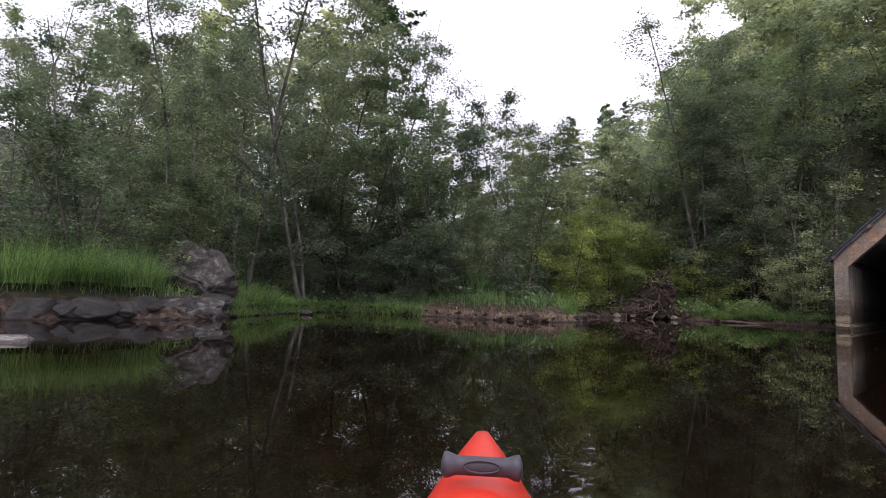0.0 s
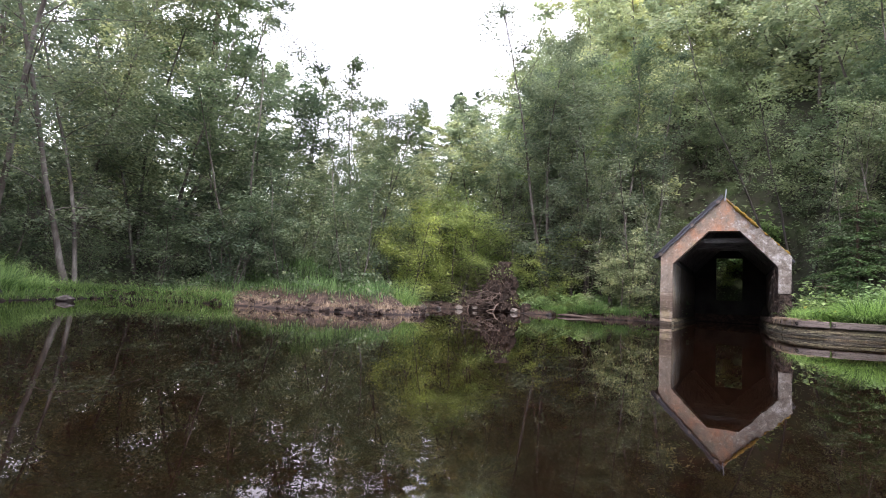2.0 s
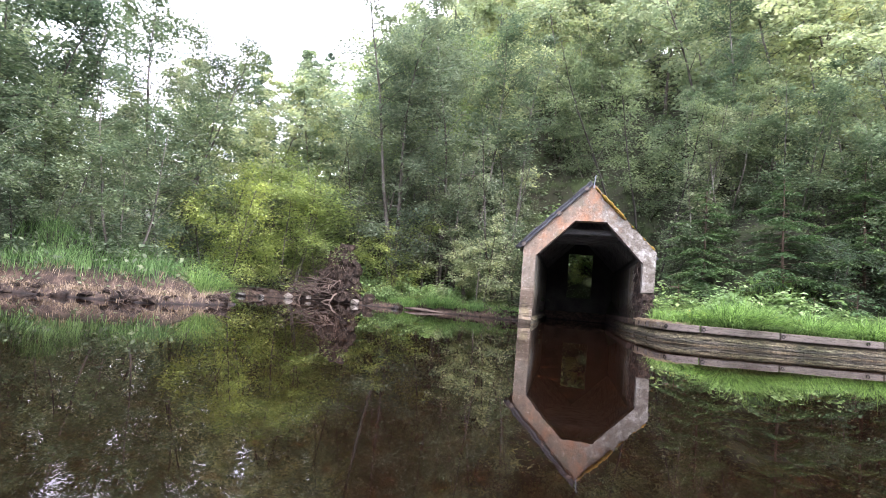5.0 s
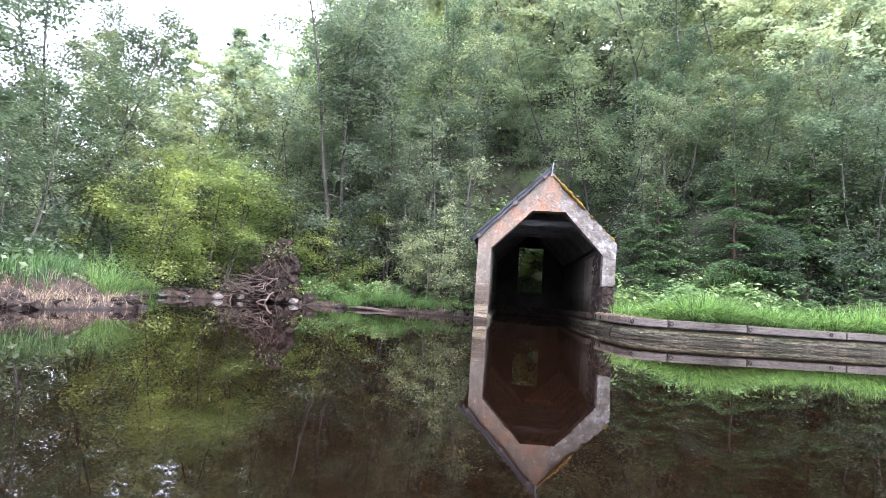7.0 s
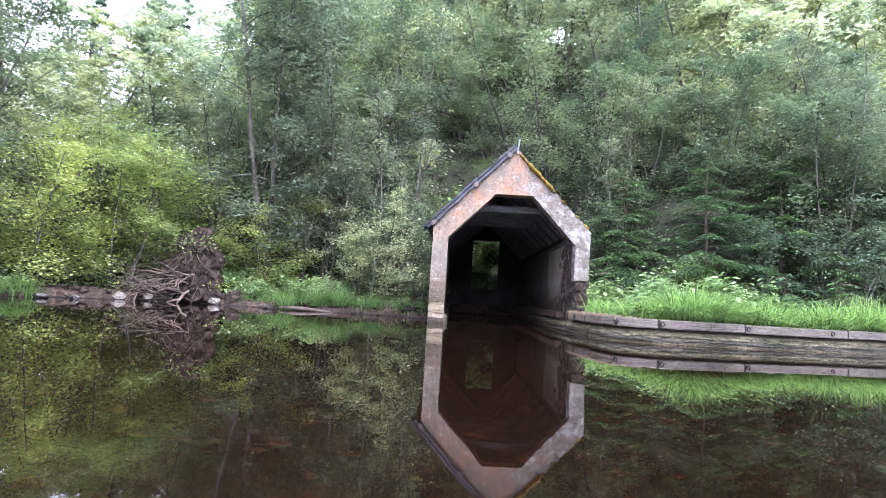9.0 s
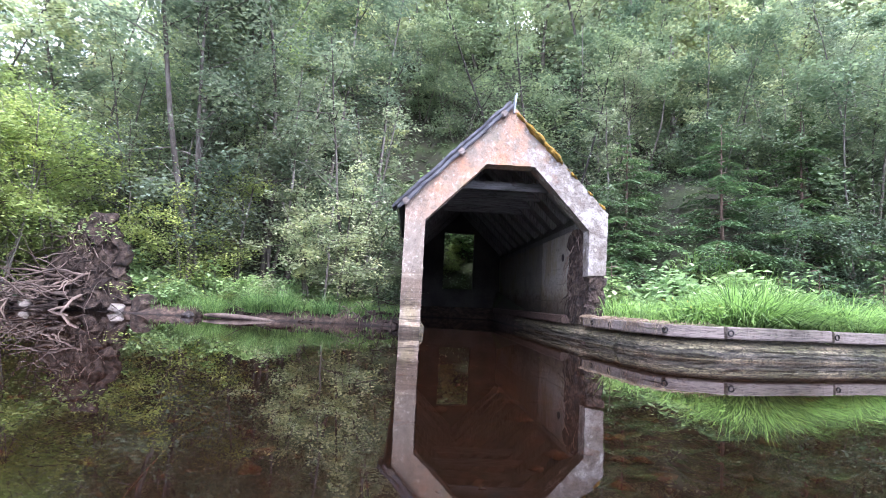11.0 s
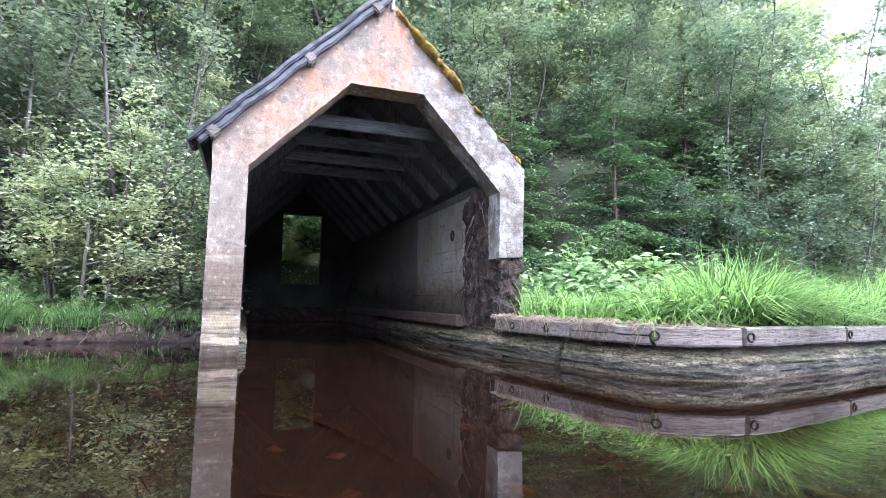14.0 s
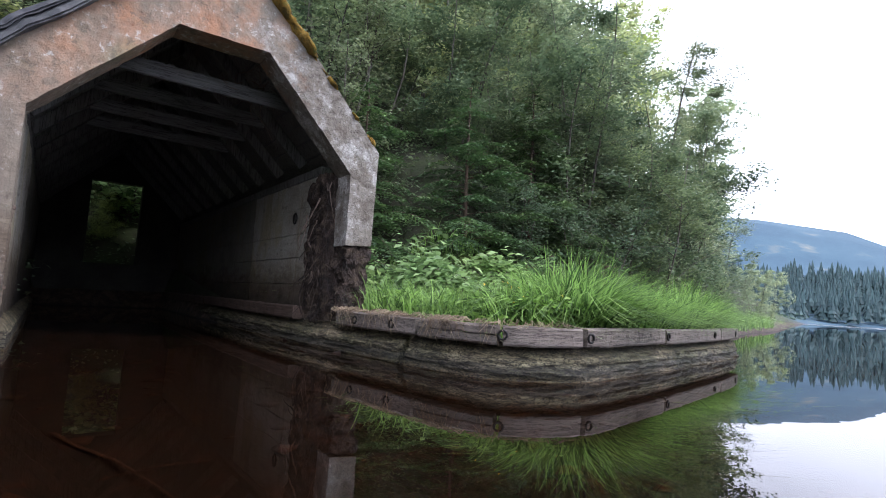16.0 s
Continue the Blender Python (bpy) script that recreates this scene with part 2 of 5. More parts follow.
def ground_material():
    """Bank and forest floor: moss, dead leaves and peat; under the water, red-brown silt with stones."""
    m, n, l, b = material("earth", rough=0.95)
    t1, t2 = noise_node(n, l, 0.7, 5), noise_node(n, l, 7, 8, 0.75)
    land = ramp_node(n, l, t1.outputs["Fac"], [(0.35, (0.024, 0.036, 0.012)), (0.5, (0.026, 0.026, 0.014)), (0.65, (0.036, 0.056, 0.016))])
    bed = ramp_node(n, l, t2.outputs["Fac"], [(0.3, (0.0008, 0.00015, 0.0001)), (0.5, (0.0026, 0.0005, 0.0003)), (0.6, (0.009, 0.0021, 0.001)), (0.72, (0.034, 0.0105, 0.005))])
    geo, sep = n.new("ShaderNodeNewGeometry"), n.new("ShaderNodeSeparateXYZ")
    l.new(geo.outputs["Position"], sep.inputs["Vector"])
    wet = ramp_node(n, l, sep.outputs["Z"], [(0.0, (0, 0, 0)), (0.04, (1, 1, 1))])
    damp = ramp_node(n, l, height_wobble(n, l, sep, t2.outputs["Fac"], 0.1), [(0.3, (0, 0, 0)), (0.42, (1, 1, 1))])
    land = blend(n, l, damp, ramp_node(n, l, t2.outputs["Fac"], [(0.35, (0.018, 0.011, 0.008)), (0.5, (0.055, 0.035, 0.026)), (0.66, (0.13, 0.088, 0.066))]), land)
    # land far to the east turns blue: distance haze put into its colour
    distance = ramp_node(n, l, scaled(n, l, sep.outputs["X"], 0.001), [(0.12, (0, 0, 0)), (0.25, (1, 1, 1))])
    hazy_hills = ramp_node(n, l, noise_node(n, l, 0.02, 6).outputs["Fac"], [(0.4, (0.03, 0.075, 0.115)), (0.6, (0.042, 0.094, 0.135)), (0.72, (0.16, 0.17, 0.15))])
    land = blend(n, l, distance, land, hazy_hills)
    c = blend(n, l, wet, bed, land)
    c = blend(n, l, 1.0, c, ramp_node(n, l, t2.outputs["Fac"], [(0.3, (0.6, 0.6, 0.6)), (0.7, (1.2, 1.2, 1.2))]), "MULTIPLY")
    l.new(c, b.inputs["Base Color"])
    bumped(n, l, b, t2.outputs["Fac"], 0.6, 0.05)
    return m


def quay_material():
    """Water-worn cast wall: dark and slimy, with pale gravel laid bare in bands and a black weed line at the water."""
    m, n, l, b = material("tide_worn_concrete", rough=0.75)
    band, grit, patch = noise_node(n, l, 4.5, 9, 0.75, (1, 1, 8)), noise_node(n, l, 55, 9, 0.85, (1, 1, 1.6)), noise_node(n, l, 1.5, 5)
    c = ramp_node(n, l, band.outputs["Fac"], [(0.36, (0.05, 0.043, 0.033)), (0.48, (0.15, 0.135, 0.1)), (0.56, (0.25, 0.23, 0.18)), (0.66, (0.4, 0.37, 0.31))])
    c = blend(n, l, 1.0, c, ramp_node(n, l, grit.outputs["Fac"], [(0.38, (0.1, 0.1, 0.1)), (0.47, (0.75, 0.75, 0.75)), (0.6, (1.6, 1.55, 1.45))]), "MULTIPLY")
    c = blend(n, l, 1.0, c, ramp_node(n, l, patch.outputs["Fac"], [(0.35, (0.5, 0.56, 0.4)), (0.65, (1.15, 1.1, 1.05))]), "MULTIPLY")
    co, sep = n.new("ShaderNodeTexCoord"), n.new("ShaderNodeSeparateXYZ")
    l.new(co.outputs["Object"], sep.inputs["Vector"])
    rift = noise_node(n, l, 11, 5, 0.6, (1, 1, 3.2))
    c = blend(n, l, 1.0, c, ramp_node(n, l, rift.outputs["Fac"], [(0.455, (1, 1, 1)), (0.485, (0.12, 0.11, 0.1)), (0.5, (0.12, 0.11, 0.1)), (0.53, (1.1, 1.1, 1.1))]), "MULTIPLY")
    hz = height_wobble(n, l, sep, band.outputs["Fac"], 0.14)
    c = blend(n, l, 1.0, c, ramp_node(n, l, hz, [(0.0, (0.7, 0.58, 0.42)), (0.03, (0.5, 0.47, 0.42)), (0.05, (0.3, 0.3, 0.31)), (0.09, (0.5, 0.5, 0.49)), (0.115, (1.0, 1.0, 0.92)), (0.165, (0.95, 0.9, 0.78)), (0.2, (0.5, 0.46, 0.38))]), "MULTIPLY")
    l.new(c, b.inputs["Base Color"])
    bumped(n, l, b, blend(n, l, 0.55, band.outputs["Color"], grit.outputs["Color"]), 1.0, 0.06)
    return m


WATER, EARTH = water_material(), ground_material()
CONCRETE = concrete_material("weathered_concrete")
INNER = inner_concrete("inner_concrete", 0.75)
# walls deeper in: the boathouse's shade put in as a darker tone
SHADED_INNER = inner_concrete("shaded_inner_concrete", 0.38)
QUAY = quay_material()
# near-black: painted shade on the back wall, wet dark on the bank stones
SHADED_DAMP = two_scale("shaded_damp_concrete", [(0.35, (0.02, 0.02, 0.02)), (0.6, (0.05, 0.048, 0.045))], 2, 20, dist=0.01)
TIMBER = old_timber("grey_timber", (0.2, 0.168, 0.152), (1.2, 5, 22))
BROWN_TIMBER = old_timber("brown_timber", (0.1, 0.065, 0.05), (22, 1.2, 22))
COLLAR = old_timber("grey_collar_timber", (0.15, 0.153, 0.16), (1, 14, 14))
RAFTER = old_timber("dark_timber", (0.15, 0.148, 0.15), (14, 14, 1))
SLATE = two_scale("dark_slate", [(0.35, (0.035, 0.037, 0.045)), (0.6, (0.07, 0.075, 0.085))], 2, 25, rough=0.55, dist=0.01, vary=0.25)
FELT = two_scale("black_felt", [(0.35, (0.013, 0.015, 0.02)), (0.6, (0.05, 0.055, 0.07))], 3, 30, rough=0.5, dist=0.01)
MOSS = two_scale("moss", [(0.35, (0.12, 0.085, 0.014)), (0.52, (0.3, 0.17, 0.02)), (0.65, (0.2, 0.19, 0.04))], 9, 60, rough=1.0, bump=1.0, dist=0.03)
ROCK = two_scale("lichen_rock", [(0.36, (0.034, 0.028, 0.027)), (0.48, (0.072, 0.06, 0.057)), (0.56, (0.1, 0.09, 0.082)), (0.62, (0.22, 0.215, 0.195))], 5.5, 30, dark=0.35, dist=0.03, vary=0.15)
PEAT = two_scale("peat", [(0.35, (0.016, 0.0105, 0.008)), (0.5, (0.045, 0.029, 0.022)), (0.64, (0.11, 0.078, 0.058))], 8, 40, rough=1.0, bump=1.0, dist=0.04)
ROOT = two_scale("bleached_root", [(0.35, (0.06, 0.042, 0.034)), (0.6, (0.21, 0.155, 0.125))], 3, 30, vary=0.3, dist=0.01)
BARK = two_scale("grey_bark", [(0.35, (0.05, 0.042, 0.035)), (0.5, (0.11, 0.096, 0.08)), (0.65, (0.21, 0.195, 0.17))], 2.5, 20, vary=0.3, dist=0.015, stretch=(1, 1, 0.35))
DARK_BARK = two_scale("dark_alder_bark", [(0.35, (0.02, 0.017, 0.014)), (0.6, (0.055, 0.047, 0.04))], 2.5, 20, dist=0.015, stretch=(1, 1, 0.35))
CONIFER_BARK = two_scale("conifer_bark", [(0.35, (0.06, 0.04, 0.03)), (0.6, (0.15, 0.10, 0.075))], 2.5, 20, vary=0.2, dist=0.015)
LEAF = leafy("birch_leaves", (0.12, 0.152, 0.103), (0.315, 0.362, 0.247), 0.46, 0.25, spread=0.5, sprays=1.1)
# birch leaves up the hill, paled: the slope's haze put into their colour
LEAF_HILL_HAZE = leafy("hazed_hillside_leaves", (0.27, 0.314, 0.184), (0.6, 0.647, 0.42), 0.5, 0.25, spread=0.5, sprays=0.8)
LEAF_DARK = leafy("alder_leaves", (0.075, 0.113, 0.0714), (0.24, 0.304, 0.194), 0.43, 0.25, spread=0.5, sprays=1.2)
# alder leaves up the hill, paled with the same painted haze
LEAF_DARK_HILL_HAZE = leafy("hazed_hillside_alder_leaves", (0.21, 0.27, 0.19), (0.54, 0.61, 0.44), 0.5, 0.25, spread=0.5, sprays=0.8)
LEAF_LIME = leafy("sallow_leaves", (0.2, 0.26, 0.085), (0.43, 0.52, 0.21), 0.5, 0.25, spread=0.5, sprays=1.2)
LEAF_GREY = leafy("willow_leaves", (0.2, 0.25, 0.15), (0.48, 0.54, 0.36), 0.48, 0.25, spread=0.6, sprays=2.0)
NEEDLE = leafy("needles", (0.1, 0.15, 0.125), (0.24, 0.32, 0.25), 0.5, 0.25, spread=0.7, sprays=0.8)
SPRAY = leafy("spruce_sprays", (0.03, 0.068, 0.032), (0.125, 0.205, 0.09), 0.3, 0.25, spread=0.7, sprays=1.5)
# needles across the lake: distance haze put in as a paler blue
HAZED_FAR_NEEDLE = leafy("hazed_far_needles", (0.05, 0.095, 0.1), (0.08, 0.135, 0.13), 0.1)
GRASS = leafy("grass_blades", (0.035, 0.085, 0.026), (0.29, 0.45, 0.135), 0.5, 0.15)
RUSH = leafy("rush_blades", (0.055, 0.125, 0.045), (0.25, 0.39, 0.145), 0.45, 0.2)
FERN = leafy("fern_fronds", (0.07, 0.12, 0.04), (0.2, 0.24, 0.09), 0.35, 0.3)
LEAF_BROAD = leafy("bramble_leaves", (0.12, 0.2, 0.085), (0.36, 0.5, 0.24), 0.45, 0.2)
STRAW = leafy("straw", (0.15, 0.105, 0.07), (0.36, 0.28, 0.2), 0.2, 0.1)
DARK = material("dark_iron", (0.03, 0.028, 0.027), 0.6, 0.6)[0]


# ---- builders ----
def link_mesh(name, me, mat, parent=None, label=""):
    for mt in mat if isinstance(mat, (list, tuple)) else (mat,):
        me.materials.append(mt)
    ob = new(name, me)
    if parent:
        ob.parent = parent
    return tagged(ob, label)


def part(name, bm, mat, parent=None, label="", smooth=False):
    me = bpy.data.meshes.new(name)
    bm.to_mesh(me)
    bm.free()
    if smooth:
        me.shade_smooth()
    return link_mesh(name, me, mat, parent, label)


def raw_mesh(name, verts, faces, smooth=False):
    """A mesh from numpy arrays; all faces have the same number of corners."""
    me = bpy.data.meshes.new(name)
    k = faces.shape[1]
    me.vertices.add(len(verts))
    me.vertices.foreach_set("co", verts.astype(np.float32).ravel())
    me.loops.add(faces.size)
    me.loops.foreach_set("vertex_index", faces.astype(np.int32).ravel())
    me.polygons.add(len(faces))
    me.polygons.foreach_set("loop_start", np.arange(0, faces.size, k, dtype=np.int32))
    me.polygons.foreach_set("loop_total", np.full(len(faces), k, dtype=np.int32))
    me.update(calc_edges=True)
    if smooth:
        me.shade_smooth()
    return me


def thing(name, at=(0, 0, 0), label="", category="", group="", kind="", turn=0.0):
    ob = new(name)
    ob.matrix_basis = pose(*at, 0, 0, turn)
    ob.empty_display_size = 0.2
    return tagged(ob, label, category, group, kind)


def box_bm(x0, x1, y0, y1, z0, z1, bevel=0.0):
    bm = bmesh.new()
    bmesh.ops.create_cube(bm, size=1)
    for v in bm.verts:
        v.co = Vector(((x0, x1)[v.co.x > 0], (y0, y1)[v.co.y > 0], (z0, z1)[v.co.z > 0]))
    if bevel:
        bmesh.ops.bevel(bm, geom=bm.edges[:], offset=bevel, segments=2, affect="EDGES")
    return bm


def roughen(bm, amount, scale, seed=0.0, keep_below=None):
    for v in bm.verts:
        if keep_below is not None and v.co.z < keep_below:
            continue
        v.co += noise.noise_vector(v.co * scale + Vector((seed, seed * 1.7, 0))) * amount


def prism_bm(outline, y0, y1):
    """A flat outline in x and z, drawn out from y0 to y1."""
    bm = bmesh.new()
    a = [bm.verts.new((x, y0, z)) for x, z in outline]
    b = [bm.verts.new((x, y1, z)) for x, z in outline]
    n = len(outline)
    bm.faces.new(a)
    bm.faces.new(b[::-1])
    for i in range(n):
        bm.faces.new((a[(i + 1) % n], a[i], b[i], b[(i + 1) % n]))
    bmesh.ops.recalc_face_normals(bm, faces=bm.faces[:])
    return bm


def tube_arrays(paths, sides=5):
    """Tapered tubes along paths; a path is (points n x 3, radii n)."""
    vs, fs, base = [], [], 0
    ring = np.linspace(0, 2 * np.pi, sides, endpoint=False)
    for pts, rad in paths:
        pts, rad = np.asarray(pts, float), np.asarray(rad, float)
        n = len(pts)
        d = np.gradient(pts, axis=0)
        d /= np.linalg.norm(d, axis=1, keepdims=True) + 1e-9
        ref = np.where(np.abs(d[:, 2:3]) > 0.9, [[1.0, 0, 0]], [[0, 0, 1.0]])
        u = np.cross(d, ref)
        u /= np.linalg.norm(u, axis=1, keepdims=True) + 1e-9
        w = np.cross(d, u)
        v = pts[:, None] + rad[:, None, None] * (np.cos(ring)[None, :, None] * u[:, None] + np.sin(ring)[None, :, None] * w[:, None])
        vs.append(v.reshape(-1, 3))
        i, j = np.meshgrid(np.arange(n - 1), np.arange(sides), indexing="ij")
        a, b = i * sides + j, i * sides + (j + 1) % sides
        fs.append(np.stack([a, b, b + sides, a + sides], -1).reshape(-1, 4) + base)
        base += n * sides
    return np.concatenate(vs), np.concatenate(fs)


def leaf_arrays(rng, centres, size, aspect=0.6, flat=0.5, droop=None, three=False):
    """Pointed leaves, folded a little along the middle, one at each centre."""
    n = len(centres)
    nrm = rng.normal(size=(n, 3))
    nrm[:, 2] = np.abs(nrm[:, 2]) + flat * 2
    nrm /= np.linalg.norm(nrm, axis=1, keepdims=True)
    d = rng.normal(size=(n, 3)) if droop is None else droop + 0.5 * rng.normal(size=(n, 3))
    d -= (d * nrm).sum(1, keepdims=True) * nrm
    d /= np.linalg.norm(d, axis=1, keepdims=True) + 1e-9
    s = np.cross(nrm, d)
    L = (size * rng.uniform(0.6, 1.3, n))[:, None]
    tip, tail = centres + d * L * 0.5 - nrm * L * 0.08, centres - d * L * 0.5
    a, b = centres + s * L * aspect * 0.5 + nrm * L * 0.06, centres - s * L * aspect * 0.5 + nrm * L * 0.06
    if three:
        return np.stack([a, tip, b - d * L * 0.3], 1).reshape(-1, 3), np.arange(3 * n).reshape(n, 3)
    v = np.stack([tail, a, tip, b], 1).reshape(-1, 3)
    return v, np.arange(4 * n).reshape(n, 4)


def wander(rng, start, way, length, steps, bend, lift=0.0):
    """A bending line, for limbs and roots."""
    p, d = np.array(start, float), np.array(way, float)
    d /= np.linalg.norm(d)
    out = [p.copy()]
    for _ in range(steps):
        d = d + bend * rng.normal(size=3)
        d[2] += lift
        d /= np.linalg.norm(d)
        p = p + d * length / steps
        out.append(p.copy())
    return np.array(out)


def broadleaf(seed, height, spread, base, leaves, leaf_size, stems=1, droop=0.0, lean=0.06, clump=0.35, limbs=26, three=False):
    """Trunk-and-limb arrays and leaf arrays of a deciduous tree; base: where the crown begins, as a share of the height."""
    rng = np.random.default_rng(seed)
    wood, twigs = [], []
    for s in range(stems):
        ang = rng.uniform(0, 2 * np.pi)
        off = np.array([np.cos(ang), np.sin(ang), 0]) * (0.25 if stems > 1 else 0)
        h = height * (1 if s == 0 else rng.uniform(0.65, 0.95))
        tilt = np.array([np.cos(ang), np.sin(ang), 0]) * (lean if stems == 1 else rng.uniform(0.15, 0.4))
        trunk = wander(rng, off + [0, 0, -0.3], np.array([0, 0, 1.0]) + tilt, h + 0.3, 12, 0.05, 0.03)
        r0 = 0.006 * h + 0.012
        wood.append((trunk, np.linspace(r0, 0.012, 13) * (1 + 0.5 * np.exp(-np.arange(13) * 1.5))))
        for k in range(int(limbs / stems) + 3):
            f = base + (1 - base) * ((k + rng.uniform(0, 1)) / (limbs / stems + 3)) * 0.97
            i = f * 12
            p = trunk[int(i)] + (trunk[min(12, int(i) + 1)] - trunk[int(i)]) * (i - int(i))
            a = rng.uniform(0, 2 * np.pi)
            shape = np.sin(np.pi * min(1, (f - base) / (1 - base) * 0.8 + 0.2)) ** 0.7
            L = spread * max(0.25, shape) * rng.uniform(0.6, 1.15)
            limb = wander(rng, p, (np.cos(a), np.sin(a), rng.uniform(0.25, 1.0)), L, 6, 0.16, -0.1 * droop)
            wood.append((limb, np.linspace(max(0.012, r0 * 0.35 * (1 - f * 0.6)), 0.004, 7)))
            for q in range(7):
                j = rng.integers(1, 7)
                tw = wander(rng, limb[j], rng.normal(size=3) * [1, 1, 0.6] + [0, 0, 0.15 - droop], L * rng.uniform(0.25, 0.55), 4, 0.25, -0.22 * droop)
                twigs.append(tw)
                if q < (1 if three else 2):
                    wood.append((tw, np.linspace(0.006, 0.002, 5)))
    tw = np.concatenate(twigs)
    weight = np.repeat(rng.uniform(0.2, 1, len(twigs)) ** 1.6, 5) * np.tile([0.0, 0.7, 1.0, 1.2, 1.3], len(twigs))
    pick = rng.choice(len(tw), leaves, p=weight / weight.sum())
    back = tw[np.maximum(pick - 1, pick - pick % 5)]
    c = tw[pick] + (back - tw[pick]) * rng.uniform(0, 1, (leaves, 1)) + rng.normal(size=(leaves, 3)) * clump * [0.62, 0.62, 0.3]
    d = np.tile([0, 0, -1.0], (leaves, 1)) if droop > 0.3 else None
    return tube_arrays(wood, 4 if not three else 3), leaf_arrays(rng, c, leaf_size, 0.6 if not three else 0.85, 1.0, droop=d, three=three)


def conifer(seed, height, spread, cards, card, base=0.08, droop=0.35, open_=1.0):
    """A spruce or larch: whorls of hanging branches that carry flat sprays."""
    rng = np.random.default_rng(seed)
    trunk = wander(rng, (0, 0, -0.3), (0, 0, 1), height + 0.3, 12, 0.012, 0.02)
    wood, c, way = [(trunk, np.linspace(0.012 * height + 0.03, 0.01, 13))], [], []
    n = int(height * 5.5 * open_)
    for k in range(n):
        f = base + (1 - base) * (k + rng.uniform()) / n
        p = trunk[0] + (trunk[-1] - trunk[0]) * f
        a, L = rng.uniform(0, 2 * np.pi), spread * (1 - f) ** 0.75 * rng.uniform(0.7, 1.1) + 0.15
        br = wander(rng, p, (np.cos(a), np.sin(a), 0.15 - droop), L, 6, 0.06, 0.05)
        wood.append((br, np.linspace(0.02, 0.004, 7)))
        m = max(3, int(cards / n))
        s = rng.uniform(0.1, 1, m)
        i = np.minimum(5, (s * 6).astype(int))
        q = br[i] + (br[i + 1] - br[i]) * (s * 6 - i)[:, None]
        side = np.cross(br[-1] - br[0], [0, 0, 1.0])
        side /= np.linalg.norm(side) + 1e-9
        off = rng.normal(size=m) * 0.16 * L * (1.15 - s)
        c.append(q + side * off[:, None] + rng.normal(size=(m, 3)) * [0.03, 0.03, 0.05] - [0, 0, 0.04])
        way.append(np.tile(br[-1] - br[0], (m, 1)) / L + side * np.sign(off)[:, None] * 0.8 - [0, 0, 0.25])
    return tube_arrays(wood, 4), leaf_arrays(rng, np.concatenate(c), card, 0.38, droop=np.concatenate(way))


def spray_spruce(seed, height, spread, branches, base=0.03):
    """A young spruce with wide flat fans: branch, side shoots in its plane, needles along the shoots."""
    rng = np.random.default_rng(seed)
    trunk = wander(rng, (0, 0, -0.3), (0, 0, 1), height * 0.97 + 0.3, 12, 0.012, 0.02)
    wood, c, way = [(trunk, np.linspace(0.012 * height + 0.02, 0.008, 13))], [], []
    for k in range(branches):
        f = base + (1 - base) * (k + rng.uniform()) / branches
        p = trunk[0] + (trunk[-1] - trunk[0]) * f
        a, L = rng.uniform(0, 2 * np.pi), spread * (1 - f) ** 0.7 * rng.uniform(0.65, 1.15) + 0.12
        br = wander(rng, p, (np.cos(a), np.sin(a), 0.28), L, 8, 0.05, -0.085)
        wood.append((br, np.linspace(0.014, 0.003, 9)))
        for s in np.arange(0.12, 1.0, 0.07 / max(0.4, L) * 1.3):
            i = min(7, int(s * 8))
            q, d = br[i] + (br[i + 1] - br[i]) * (s * 8 - i), br[i + 1] - br[i]
            d = d / np.linalg.norm(d)
            side = np.cross(d, [0, 0, 1.0])
            side /= np.linalg.norm(side) + 1e-9
            for sg in (-1, 1):
                l2 = (0.12 + 0.34 * L * (1 - s) ** 0.8) * rng.uniform(0.6, 1.1) * min(1, s * 5)
                m = max(2, int(l2 / 0.05))
                u = (np.arange(m) + 0.5) / m
                ray_ = d * 0.75 + side * sg + np.array([0, 0, -0.25])
                c.append(q + ray_ * (u * l2)[:, None] - np.array([0, 0, 0.25]) * (u * u * l2)[:, None] + rng.normal(size=(m, 3)) * 0.008)
                way.append(np.tile(ray_, (m, 1)))
    c, way = np.concatenate(c), np.concatenate(way) * 2
    return tube_arrays(wood, 4), leaf_arrays(rng, c, 0.125, 0.42, 1.0, droop=way)


